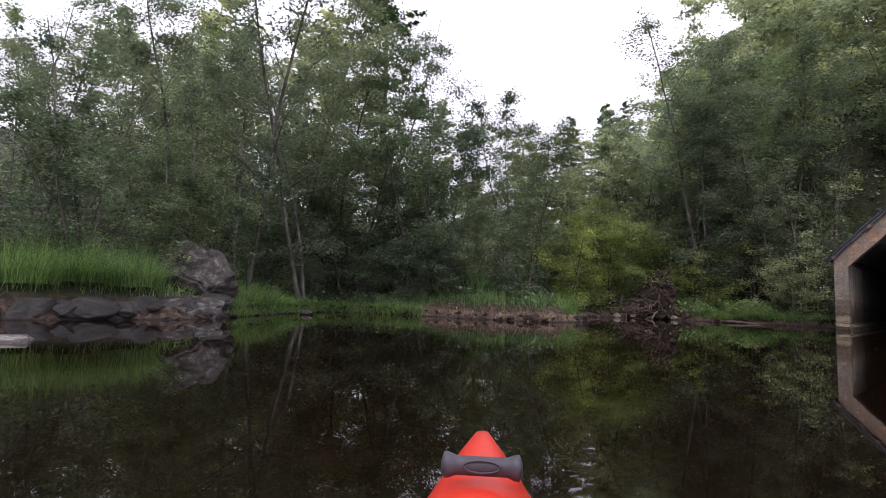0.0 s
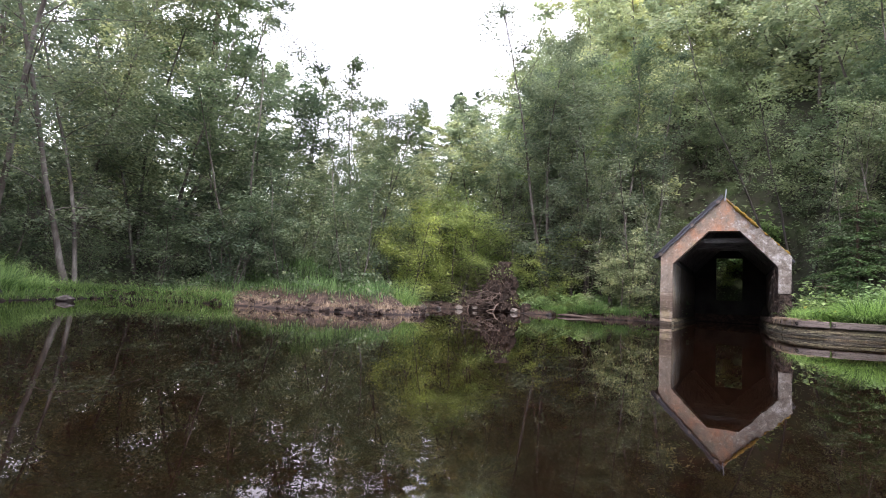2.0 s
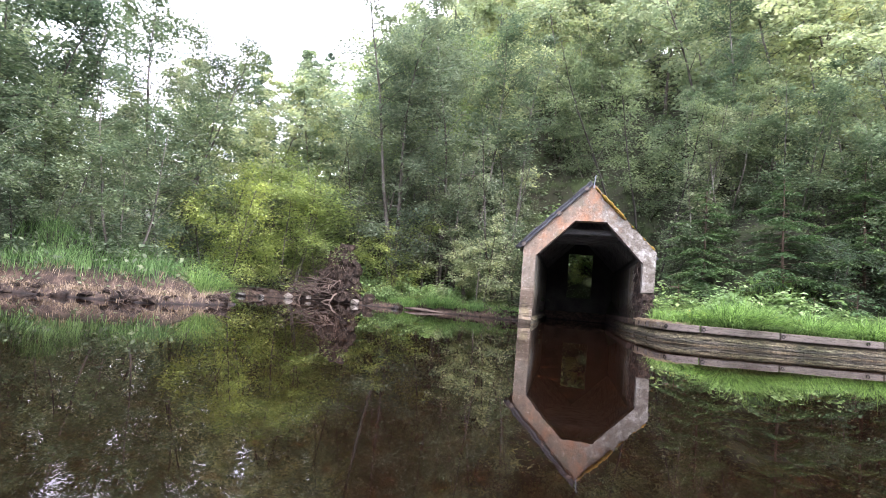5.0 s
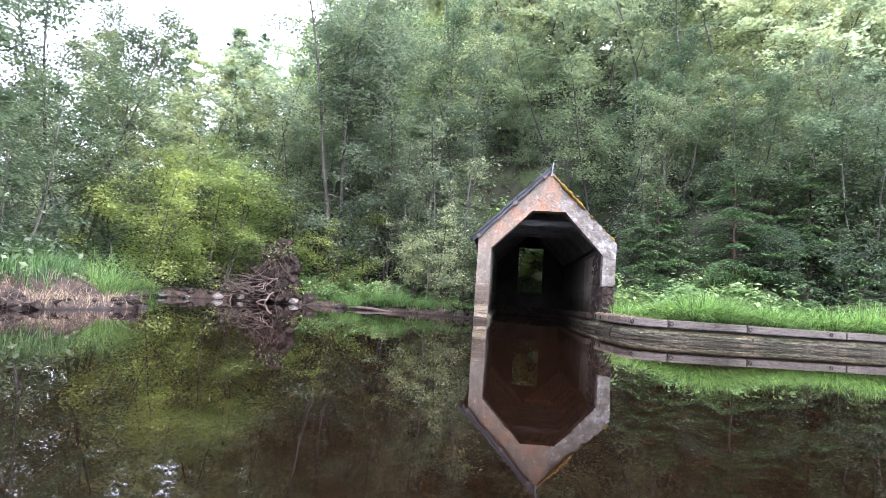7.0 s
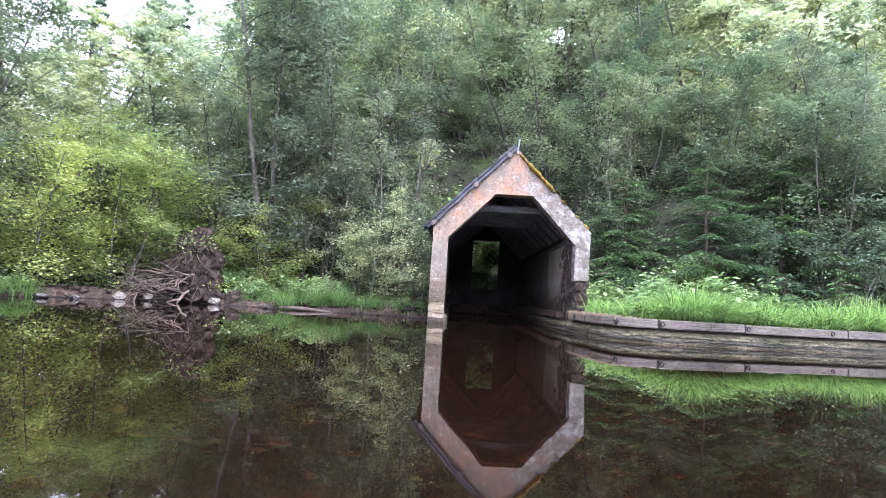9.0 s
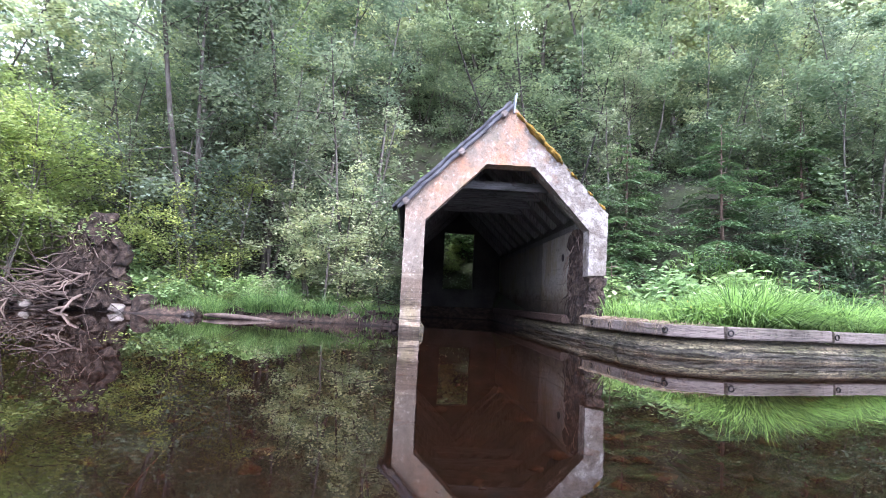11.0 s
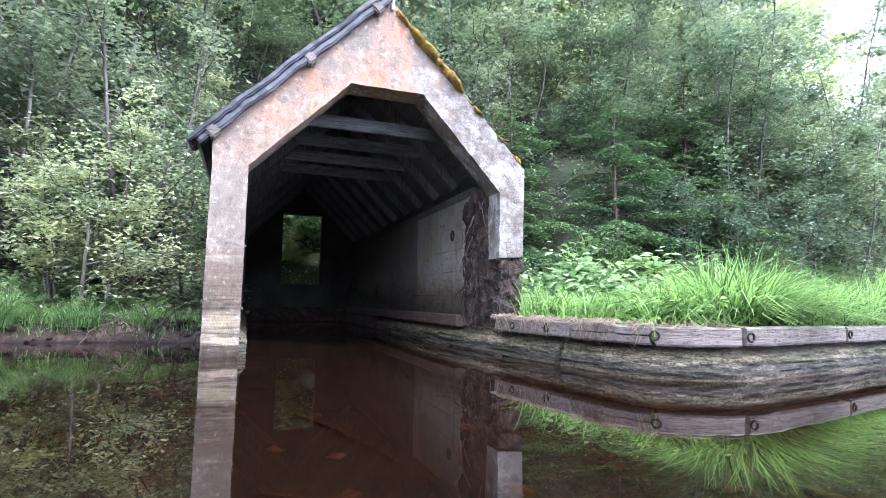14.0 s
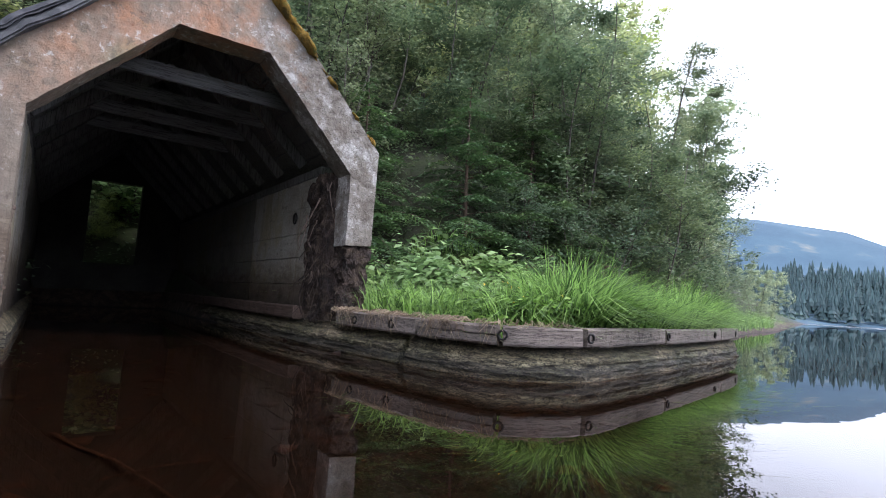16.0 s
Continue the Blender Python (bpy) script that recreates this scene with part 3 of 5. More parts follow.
def blades(rng, roots, height, width, lean, segs=3):
    """Grass blades that arch over, one at each root. height, lean: one number or one for each blade."""
    n = len(roots)
    h = height * rng.uniform(0.55, 1.15, n)
    a = rng.uniform(0, 2 * np.pi, n)
    out = np.stack([np.cos(a), np.sin(a), 0 * a], 1)
    if np.ndim(lean) == 2:
        out = out * 0.55 + lean
        lean_n = np.linalg.norm(out, axis=1)
        out /= lean_n[:, None] + 1e-9
    else:
        lean_n = np.full(n, lean) * rng.uniform(0.3, 1.4, n)
    side = np.stack([-out[:, 1], out[:, 0], 0 * a], 1)
    tw = rng.uniform(-0.8, 0.8, n)[:, None]
    side = side * np.cos(tw) + out * np.sin(tw)
    vs = []
    for k in range(segs + 1):
        s = k / segs
        p = roots + out * (h * lean_n * s * s)[:, None]
        p = p + np.stack([0 * h, 0 * h, h * (s - 0.52 * np.minimum(lean_n, 1.5) * s ** 2.4)], 1)
        w = (width * (1 - s) ** 0.7 * 0.5 * rng.uniform(0.8, 1.2, n))[:, None]
        if k < segs:
            vs += [p - side * w, p + side * w]
        else:
            vs += [p - side * 0.0004, p + side * 0.0004]
    m = 2 * (segs + 1)
    v = np.stack(vs, 1).reshape(-1, 3)
    f = []
    for k in range(segs):
        f.append(np.stack([np.arange(n) * m + 2 * k, np.arange(n) * m + 2 * k + 1, np.arange(n) * m + 2 * k + 3, np.arange(n) * m + 2 * k + 2], 1))
    return v, np.concatenate(f)


# ---- ground and water ----
SHORE = np.array([
    (1.12, 8.3), (-1.4, 8.3), (-1.4, 1.7), (-2.5, 1.9), (-3.6, 1.9), (-5.0, 2.1), (-6.2, 2.2), (-7.3, 2.4), (-8.6, 1.8), (-9.6, 0.7),
    (-9.9, -1.4), (-8.8, -3.0), (-7.2, -3.7), (-6.3, -4.8), (-6.5, -6.4), (-8.6, -7.2), (-11.3, -7.5), (-12.8, -8.6), (-12.2, -10.0),
    (-11.2, -11.2), (-10.2, -12.4), (-9.2, -13.5), (-8.6, -14.5), (-8.7, -15.4), (-8.8, -16.3), (-8.6, -18.0), (-8.0, -20.0), (-6.5, -24.0),
    (-6, -32), (-12, -60), (-60, -140), (-100, -320), (320, -320), (380, -100), (330, 60), (280, 95), (200, 72), (120, 42), (70, 23),
    (40, 11.5), (26, 6.5), (18, 4.0), (13, 2.2), (10.3, 1.2), (8.6, 0.3), (7.3, -0.4), (6.55, -0.85), (5.0, -1.4), (3.5, -1.72), (2.1, -2.0), (1.65, -1.8), (1.5, -1.1), (1.35, 0.0)], float)


BANK = SHORE[3:]  # the same without the slip inside the boathouse


def shore_distance(x, y, line=SHORE):
    """How far a place lies from the water's edge: plus on land, minus over water."""
    p = np.stack([np.ravel(x), np.ravel(y)], 1)
    best, inside = np.full(len(p), 1e9), np.zeros(len(p), bool)
    for a, b in zip(line, np.roll(line, -1, 0)):
        d = b - a
        s = np.clip(((p - a) @ d) / (d @ d), 0, 1)
        best = np.minimum(best, np.linalg.norm(p - a - s[:, None] * d, axis=1))
        cross = (a[1] > p[:, 1]) != (b[1] > p[:, 1])
        with np.errstate(divide="ignore", invalid="ignore"):
            inside ^= cross & (p[:, 0] < d[0] * (p[:, 1] - a[1]) / (d[1] if d[1] else 1e-9) + a[0])
    return np.where(inside, -best, best).reshape(np.shape(x))


def step(v, a, b):
    s = np.clip((v - a) / (b - a), 0, 1)
    return s * s * (3 - 2 * s)


def lumps(x, y, scale):
    return (np.sin(x * scale + 1.3 * np.sin(y * scale * 0.7)) * np.sin(y * scale * 1.1 + 0.8 * np.sin(x * scale * 0.6)))


def ground_z(x, y):
    x, y = np.asarray(x, float), np.asarray(y, float)
    sd, sb = shore_distance(x, y), shore_distance(x, y, BANK)
    quay = step(x, 1.0, 1.4) * (1 - step(x, 7.6, 8.6)) * (1 - step(y, 2.5, 4.5))
    point = np.exp(-((x + 8.4) ** 2 / 9 + (y + 5.5) ** 2 / 5))
    bank = (0.2 + 0.09 * quay - 0.13 * point) * step(sd, -0.08, 0.12) + 0.42 * point * step(sd + 0.12 * lumps(x, y, 4.3), 0.5, 0.85) + 0.06 * lumps(x, y, 2.1) * step(sd, 0.3, 1.0) * (1 - quay)
    # steep wooded hill to the north, a low valley to the north-west, a gentler slope to the west
    west = np.clip(step(-x, 8.0, 15.0) * step(-y, 1.0, 6.0) + step(-y, 11.0, 13.0) * step(-x, 5.0, 7.0), 0, 1)
    valley = step(-x, 9.0, 17.0) * step(y, -7.0, 2.0)
    slope = 0.95 - 0.6 * west - 0.82 * valley
    house = np.hypot(np.maximum(0, np.abs(x) - 1.6), np.maximum(0, y - 8.7)) * step(y, -1, 0) + 9 * (1 - step(y, -1, 0))
    rise = np.maximum(0, sb - 1.5 - 2.0 * quay) * (0.12 + 0.88 * step(house, 0.2, 4.5))
    hill = 55 * (1 - np.exp(-slope * rise / 55))
    left_bank = 0.42 * step(-y, 14.0, 15.0) * step(-x, 8.6, 9.4)
    far = step(np.hypot(x, y), 120, 330)
    az = np.degrees(np.arctan2(x, y))
    ridge = np.interp(az, [-180, 40, 60, 69, 74, 78.5, 86, 100, 180], [60, 112, 118, 102, 82, 60, 41, 65, 60])
    hill = hill * (1 - 0.8 * far) + step(np.hypot(x, y), 330, 720) * (sb > 0) * ridge * (1 + 0.06 * lumps(x, y, 0.03))
    bed = -0.12 - 0.75 * step(-sd, 0, 3.0) - 0.5 * step(-sd, 3, 9) + 0.03 * lumps(x, y, 5.3) - 3 * step(-sd, 12, 30)
    return np.where(sd > -0.08, bank + hill + left_bank * step(sd, 0, 0.8), bed + 0.1)


def spread_axis(lo, fine0, fine1, hi, fine, mid0, mid1):
    grow = lambda a, b: [a + (b - a) * (k / 22) ** 2.2 for k in range(1, 23)]
    return np.array(sorted(set(np.round(grow(mid0, lo) + list(np.arange(mid0, fine0, 1.0)) + list(np.arange(fine0, fine1, fine)) +
                                        list(np.arange(fine1, mid1, 1.0)) + [mid1] + grow(mid1, hi), 3))))


XS, YS = spread_axis(-900, -15, 11, 1400, 0.2, -40, 60), spread_axis(-900, -20, 5, 1100, 0.2, -40, 40)
gx, gy = np.meshgrid(XS, YS, indexing="ij")
gz = ground_z(gx, gy)
ni, nj = gx.shape
ii, jj = np.meshgrid(np.arange(ni - 1), np.arange(nj - 1), indexing="ij")
quad = np.stack([ii * nj + jj, (ii + 1) * nj + jj, (ii + 1) * nj + jj + 1, ii * nj + jj + 1], -1).reshape(-1, 4)
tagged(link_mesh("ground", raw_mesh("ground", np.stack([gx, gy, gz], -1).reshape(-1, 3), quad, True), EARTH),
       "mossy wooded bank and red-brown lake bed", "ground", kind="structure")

wq = np.array([(-900, -900, 0), (1400, -900, 0), (1400, 1100, 0), (-900, 1100, 0)], float)
water = tagged(link_mesh("water", raw_mesh("water", wq, np.array([[0, 1, 2, 3]])), WATER),
               "still dark peaty lake water with clear reflections", "water", kind="structure")
water.visible_shadow = False

# ---- boathouse ----
boathouse = thing("boathouse", label="old concrete boathouse with a pitched roof, open to the water", category="boathouse")
W, EAVE, APEX = 1.55, 1.94, 3.5
arch = [(-W, -0.9), (-1.245, -0.9), (-1.245, 1.7), (-0.35, 2.61), (0.388, 2.61), (1.255, 1.675), (1.26, 0.98), (1.53, 1.0), (W, EAVE), (0.07, APEX), (-0.07, APEX), (-W, EAVE)]


def rough_prism(outline, y0, y1, cell, amount, seed, coarse=1.0):
    bm = prism_bm(outline, y0, y1)
    bmesh.ops.triangulate(bm, faces=bm.faces[:])
    for _ in range(5):
        long_ = [e for e in bm.edges if e.calc_length() > cell]
        if not long_:
            break
        bmesh.ops.subdivide_edges(bm, edges=long_, cuts=1, use_grid_fill=False)
        bmesh.ops.triangulate(bm, faces=bm.faces[:])
    roughen(bm, amount * coarse, 7.0, seed)
    roughen(bm, amount * 0.6, 19.0, seed + 3)
    roughen(bm, amount * 0.5, 41.0, seed + 5)
    return bm


part("front_frame", rough_prism(arch, 0.0, 0.3, 0.06, 0.009, 1.0, 0.5), CONCRETE, boathouse, "pinkish weathered concrete front with pale lichen")
for y0, y1 in ((0.29, 2.6), (2.606, 8.4)):
    part("side_wall", rough_prism([(-1.52, -0.9), (-1.262, -0.9), (-1.262, 1.78), (-1.52, 1.78)], y0, y1, 0.14 if y0 < 1 else 0.7, 0.008, 2.0), INNER if y0 < 1 else SHADED_INNER, boathouse)
# the other wall shows its cast lifts, with open joints between them
for y0, y1 in ((0.72, 2.95), (2.962, 5.7), (5.712, 8.4)):
    for k, (z0, z1) in enumerate(((-0.9, 0.6), (0.608, 0.9), (0.907, 1.17), (1.178, 1.47), (1.476, 1.78))):
        d = 0.006 * math.sin(5 * k + 3 * y0)
        part("cast_lift", rough_prism([(1.27 + d, z0), (1.5, z0), (1.5, z1), (1.27 + d, z1)], y0, y1, 0.14 if y0 < 1 else 0.5, 0.006, 4.0 + k + y0), INNER if y0 < 1 else SHADED_INNER, boathouse, "pale board-marked concrete with yellow stains" if y0 < 1 else "board-marked concrete, inner shade in its darker colour")
part("broken_pier", rough_prism([(1.2, -0.3), (1.47, -0.3), (1.47, 1.72), (1.2, 1.72)], 0.28, 0.78, 0.04, 0.055, 6.0), PEAT, boathouse, "crumbled dark mossy masonry beside the opening")
part("pier_foot", rough_prism([(1.27, 0.1), (1.53, 0.1), (1.53, 1.0), (1.27, 0.98)], 0.03, 0.3, 0.045, 0.05, 7.0), PEAT, boathouse, "broken brown foot of the right-hand post")
# back wall round a doorway; the interior's shade is put into its colour
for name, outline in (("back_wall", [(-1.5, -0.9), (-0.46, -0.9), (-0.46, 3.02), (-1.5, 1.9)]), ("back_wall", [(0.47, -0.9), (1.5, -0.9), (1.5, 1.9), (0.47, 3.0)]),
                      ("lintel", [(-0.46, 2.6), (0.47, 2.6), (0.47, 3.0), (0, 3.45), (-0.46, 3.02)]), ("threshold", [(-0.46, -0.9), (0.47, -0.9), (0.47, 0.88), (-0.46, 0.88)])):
    part(name, prism_bm(outline, 8.4, 8.65), SHADED_DAMP, boathouse)
# roof: boards on rafters, slate above
sl = math.atan2(APEX - EAVE, W)


def slope_box(side, u0, u1, y0, y1, lift, thick):
    """A slab along one roof slope: u runs from the ridge down, lift is its height above the slope's line."""
    bm = box_bm(u0, u1, y0, y1, lift, lift + thick)
    m = Matrix.Translation((0, 0, APEX)) @ Matrix.Rotation(sl, 4, "Y")
    bmesh.ops.transform(bm, matrix=m, verts=bm.verts)
    if side < 0:
        bmesh.ops.scale(bm, vec=(-1, 1, 1), verts=bm.verts)
        bmesh.ops.reverse_faces(bm, faces=bm.faces[:])
    return bm


FULL = W / math.cos(sl)
for side in (-1, 1):
    part("roof_slope", slope_box(side, 0.0, FULL + 0.14, 0.31 if side > 0 else -0.05, 8.8, 0.0 if side < 0 else -0.05, 0.05), FELT if side < 0 else SLATE, boathouse,
                "black felted roof slope" if side < 0 else "mossy slate roof slope")
    for k in range(11):
        u = 0.06 + k * 0.19
        part("sarking_board", slope_box(side, u, u + 0.17, 0.32, 8.38, -0.082 - 0.004 * (k % 2), 0.026), RAFTER, boathouse)
for k in range(11):
    y = 0.62 + k * 0.76
    for side in (-1, 1):
        part("rafter", slope_box(side, 0.12, FULL - 0.22, y - 0.035, y + 0.035, -0.21, 0.12), RAFTER, boathouse)
    if k < 4:
        part("collar_beam", box_bm(-0.82, 0.82, y + 0.045, y + 0.095, 2.36, 2.5, 0.006), COLLAR, boathouse, "grey timber collar beam")
for side in (-1, 1):
    part("wall_plate", box_bm(*sorted((side * 1.26, side * 1.42)), 0.33 if side < 0 else 0.75, 8.38, 1.785, 1.88, 0.006), RAFTER, boathouse)
# rolled edge of the felt along the front, its blocks, the slate that stands on the ridge, moss
for name, lift, thick, y0, y1, over, label in (("felt_edge", 0.052, 0.05, -0.11, 0.3, 0.2, "black folded felt along the roof edge"), ("fascia", -0.012, 0.062, -0.085, -0.005, 0.13, "dark tarred fascia board")):
    bm = slope_box(-1, -0.03, FULL + over, y0, y1, lift, thick)
    bmesh.ops.bevel(bm, geom=bm.edges[:], offset=0.014, segments=2, affect="EDGES")
    for _ in range(5):
        bmesh.ops.subdivide_edges(bm, edges=[e for e in bm.edges if e.calc_length() > 0.1], cuts=1, use_grid_fill=True)
        bmesh.ops.triangulate(bm, faces=bm.faces[:])
    roughen(bm, 0.022, 3.5, 3)
    roughen(bm, 0.012, 14, 5)
    part(name, bm, FELT if lift > 0 else SLATE, boathouse, label)
for u in (0.16, 1.05, FULL - 0.02):
    x, z = -u * math.cos(sl), APEX - u * math.sin(sl)
    bm = box_bm(-0.05, 0.05, -0.09, 0.05, -0.05, 0.05, 0.015)
    bmesh.ops.transform(bm, matrix=Matrix.Translation((x - 0.01, -0.02, z)) @ Matrix.Rotation(-sl, 4, "Y"), verts=bm.verts)
    part("batten_end", bm, TIMBER, boathouse)
bm = box_bm(-0.012, 0.012, -0.05, 0.12, -0.08, 0.24, 0.004)
bmesh.ops.transform(bm, matrix=Matrix.Translation((0.04, 0, 3.5)) @ Matrix.Rotation(radians(6), 4, "Y"), verts=bm.verts)
PALE_SLATE = two_scale("pale_slate", [(0.35, (0.2, 0.23, 0.27)), (0.6, (0.38, 0.42, 0.47))], 4, 40, rough=0.5, dist=0.004)
part("ridge_slate", bm, PALE_SLATE, boathouse, "pale upright slate on the ridge")
# dead twigs and roots hang from the first collar and over the broken pier
rt = np.random.default_rng(15)
for k in range(16):
    line = wander(rt, (rt.uniform(0.2, 0.75), 0.7, rt.uniform(2.45, 2.6)), (rt.uniform(-1, 0.6), rt.uniform(-0.3, 0.3), rt.uniform(-0.5, 0.3)), rt.uniform(0.25, 0.6), 8, 0.3)
    link_mesh("hanging_twig", raw_mesh("hanging_twig", *tube_arrays([(line, np.linspace(0.005, 0.0015, 9))], 4)), ROOT, boathouse)
for k in range(60):
    line = wander(rt, (rt.uniform(1.14, 1.2), rt.uniform(0.28, 0.8), rt.uniform(0.5, 1.7)), (rt.uniform(-0.25, 0.1), rt.uniform(-0.5, 0.5), -1), rt.uniform(0.15, 0.5), 7, 0.22)
    link_mesh("hanging_root", raw_mesh("hanging_root", *tube_arrays([(line, np.linspace(rt.uniform(0.005, 0.012), 0.002, 8))], 4)), PEAT if k % 3 else ROOT, boathouse)
rng = np.random.default_rng(5)
for k in range(95):
    u = rng.uniform(0.1, FULL) if k > 66 else (rng.uniform(0.12, 0.4) if k > 50 else rng.uniform(0.45, 1.08))
    bm = bmesh.new()
    bmesh.ops.create_icosphere(bm, subdivisions=2, radius=rng.uniform(0.03, 0.06 if k > 50 else 0.085))
    bmesh.ops.scale(bm, vec=(1.8, 1.4, 0.55), verts=bm.verts)
    roughen(bm, 0.03, 28, k)
    roughen(bm, 0.012, 90, k)
    bmesh.ops.transform(bm, matrix=Matrix.Translation((u * math.cos(sl), rng.uniform(-0.01, 0.26), APEX - u * math.sin(sl) + 0.012)) @ Matrix.Rotation(sl, 4, "Y"), verts=bm.verts)
    part("moss_cushion", bm, MOSS, boathouse, smooth=True)
for z in (0.985, 0.43):
    part("pour_line", rough_prism([(-1.555, z - 0.005), (-1.248, z - 0.005), (-1.248, z + 0.005), (-1.552, z + 0.005)], -0.003, 0.2, 0.03, 0.007, z), CONCRETE, boathouse)
# rings and pegs on the inner wall, the left-hand ledge
for y, z, s in ((1.35, 1.36, 1), (0.12, 0.98, -1), (0.18, 0.42, -1)):
    if s > 0:
        a = np.linspace(0, 2 * np.pi, 13)
        ringp = np.stack([np.full(13, 1.245), y + 0.045 * np.cos(a), z + 0.06 * np.sin(a)], 1)
        link_mesh("iron_ring", raw_mesh("iron_ring", *tube_arrays([(ringp, np.full(13, 0.012))], 6), True), DARK, boathouse)
    else:
        part("peg", box_bm(-1.26, -1.225, y - 0.02, y + 0.02, z - 0.012, z + 0.012, 0.004), ROOT, boathouse)
part("ledge", rough_prism([(-1.27, -0.9), (-1.18, -0.9), (-1.18, 0.1), (-1.27, 0.2)], 0.05, 8.4, 0.5, 0.01, 9.0), QUAY, boathouse)

# ---- quay ----
QPTS = [(1.1, 8.38), (1.1, 6.0), (1.1, 3.0), (1.1, 1.2), (1.16, 0.2), (1.24, -0.5), (1.31, -1.05), (1.38, -1.55), (1.56, -1.98), (2.1, -2.17), (2.8, -2.05), (3.57, -1.89), (4.3, -1.72), (5.13, -1.52), (5.9, -1.32), (6.58, -1.1)]


def spline(pts, per=0.035):
    p = np.array([pts[0]] + list(pts) + [pts[-1]], float)
    out = []
    for a, b, c, d in zip(p, p[1:], p[2:], p[3:]):
        for s in np.linspace(0, 1, max(2, int(np.linalg.norm(c - b) / per)), endpoint=False):
            out.append(0.5 * (2 * b + (c - a) * s + (2 * a - 5 * b + 4 * c - d) * s * s + (3 * b - a - 3 * c + d) * s ** 3))
    return np.array(out + [p[-1]])


QLINE = spline(QPTS)
QD = np.gradient(QLINE, axis=0)
QD /= np.linalg.norm(QD, axis=1, keepdims=True)
QOUT = np.stack([QD[:, 1], -QD[:, 0]], 1)
QOUT *= np.sign((QOUT * (np.array([-1.0, -4.5]) - QLINE)).sum(1))[:, None]


def sweep(i0, i1, profile, wobble, seed, closed=True, strata=0.0):
    """A profile of (outward, z) drawn along the quay's line between two of its points."""
    bm, rings = bmesh.new(), []
    for i in range(i0, i1 + 1):
        rings.append([bm.verts.new((*(QLINE[i] + QOUT[i] * o), z)) for o, z in profile])
    n = len(profile)
    for a, b in zip(rings, rings[1:]):
        for k in range(n if closed else n - 1):
            bm.faces.new((a[k], a[(k + 1) % n], b[(k + 1) % n], b[k]))
    if closed:
        bm.faces.new(rings[0][::-1])
        bm.faces.new(rings[-1])
    bmesh.ops.recalc_face_normals(bm, faces=bm.faces[:])
    if strata:  # worn layers: long ledges and hollows
        for v in bm.verts:
            if -0.2 < v.co.z < 0.235:
                k = noise.noise(Vector((v.co.x * 1.1, v.co.y * 1.1, v.co.z * 28 + seed))) + 0.6 * noise.noise(Vector((v.co.x * 7, v.co.y * 7, v.co.z * 60)))
                i = near(v.co.x, v.co.y)
                v.co += Vector((*QOUT[i], 0)) * strata * (k - 0.2)
    roughen(bm, wobble, 8.0, seed)
    roughen(bm, wobble * 0.8, 26.0, seed + 5)
    return bm


def near(x, y):
    return int(np.argmin(np.hypot(QLINE[:, 0] - x, QLINE[:, 1] - y)))


quay = thing("quay", label="low curved concrete quay wall edged with bolted grey planks", category="quay")
WALL = [(-0.35, 0.25), (-0.05, 0.25), (-0.05, 0.225)] + [(float(np.interp(z, [-0.12, 0.0, 0.12, 0.16, 0.21], [0.07, 0.05, 0.03, 0.01, -0.05])), z) for z in np.linspace(0.21, -0.12, 19)] + [(0.12, -0.9), (-0.35, -0.9)]
ic = near(1.31, -1.05)
part("wall_section", sweep(0, ic, WALL, 0.009, 1, strata=0.03), QUAY, quay)
part("wall_section", sweep(ic + 2, len(QLINE) - 1, WALL, 0.009, 2, strata=0.03), QUAY, quay, "rough water-worn concrete with a crack")
PLANK = [(-0.09, 0.36), (0.03, 0.365), (0.045, 0.35), (0.045, 0.245), (0.035, 0.23), (-0.09, 0.23)]
ends = [near(1.1, 8.0), near(1.1, 4.6), near(1.12, 0.72), near(1.2, -0.1), near(1.33, -1.25), near(2.06, -2.2), near(3.5, -1.9), near(5.4, -1.45), near(6.56, -1.1)]
for k, (a, b) in enumerate(zip(ends, ends[1:])):
    if k == 2:
        continue
    if k == 4:  # this plank has split along its middle as far as the first bolt
        s = near(1.5, -1.93)
        part("plank", sweep(a + 1, s, [(-0.09, 0.36), (0.03, 0.365), (0.045, 0.35), (0.045, 0.304), (-0.09, 0.3)], 0.006, 14), TIMBER, quay, "upper half of a plank split along the grain")
        part("plank", sweep(a + 1, s, [(-0.09, 0.294), (0.05, 0.294), (0.052, 0.245), (0.035, 0.23), (-0.09, 0.23)], 0.006, 19), TIMBER, quay, "lower half of a plank split along the grain")
        a = s
    part("plank", sweep(a + 1, b, [(o, z + (0.006 if k % 2 else 0)) for o, z in PLANK], 0.006, 10 + k), BROWN_TIMBER if k < 2 else TIMBER, quay, "damp brown timber plank along the inner wall" if k < 2 else "weathered grey timber edging plank")
for x, y in ((1.24, -0.45), (1.3, -0.95), (1.52, -1.95), (2.13, -2.17), (3.57, -1.89), (5.13, -1.52), (6.3, -1.2)):
    i = near(x, y)
    c = np.array([*(QLINE[i] + QOUT[i] * 0.05), 0.3])
    a = np.linspace(0, 2 * np.pi, 15)
    ringp = c + 0.03 * (np.cos(a)[:, None] * np.array([*QD[i], 0]) + np.sin(a)[:, None] * np.array([0, 0, 1.0]))
    link_mesh("bolt_ring", raw_mesh("bolt_ring", *tube_arrays([(ringp, np.full(15, 0.009))], 6), True), DARK, quay, "dark iron bolt ring")

# ---- trees ----
TREES = {}


def tree_kind(key, arrays, wood, leaf):
    (tv, tf), (lv, lf) = arrays
    a, b = raw_mesh("trunk", tv, tf, True), raw_mesh("crown", lv, lf)
    a.materials.append(wood)
    b.materials.append(leaf)
    TREES[key] = (a, b)


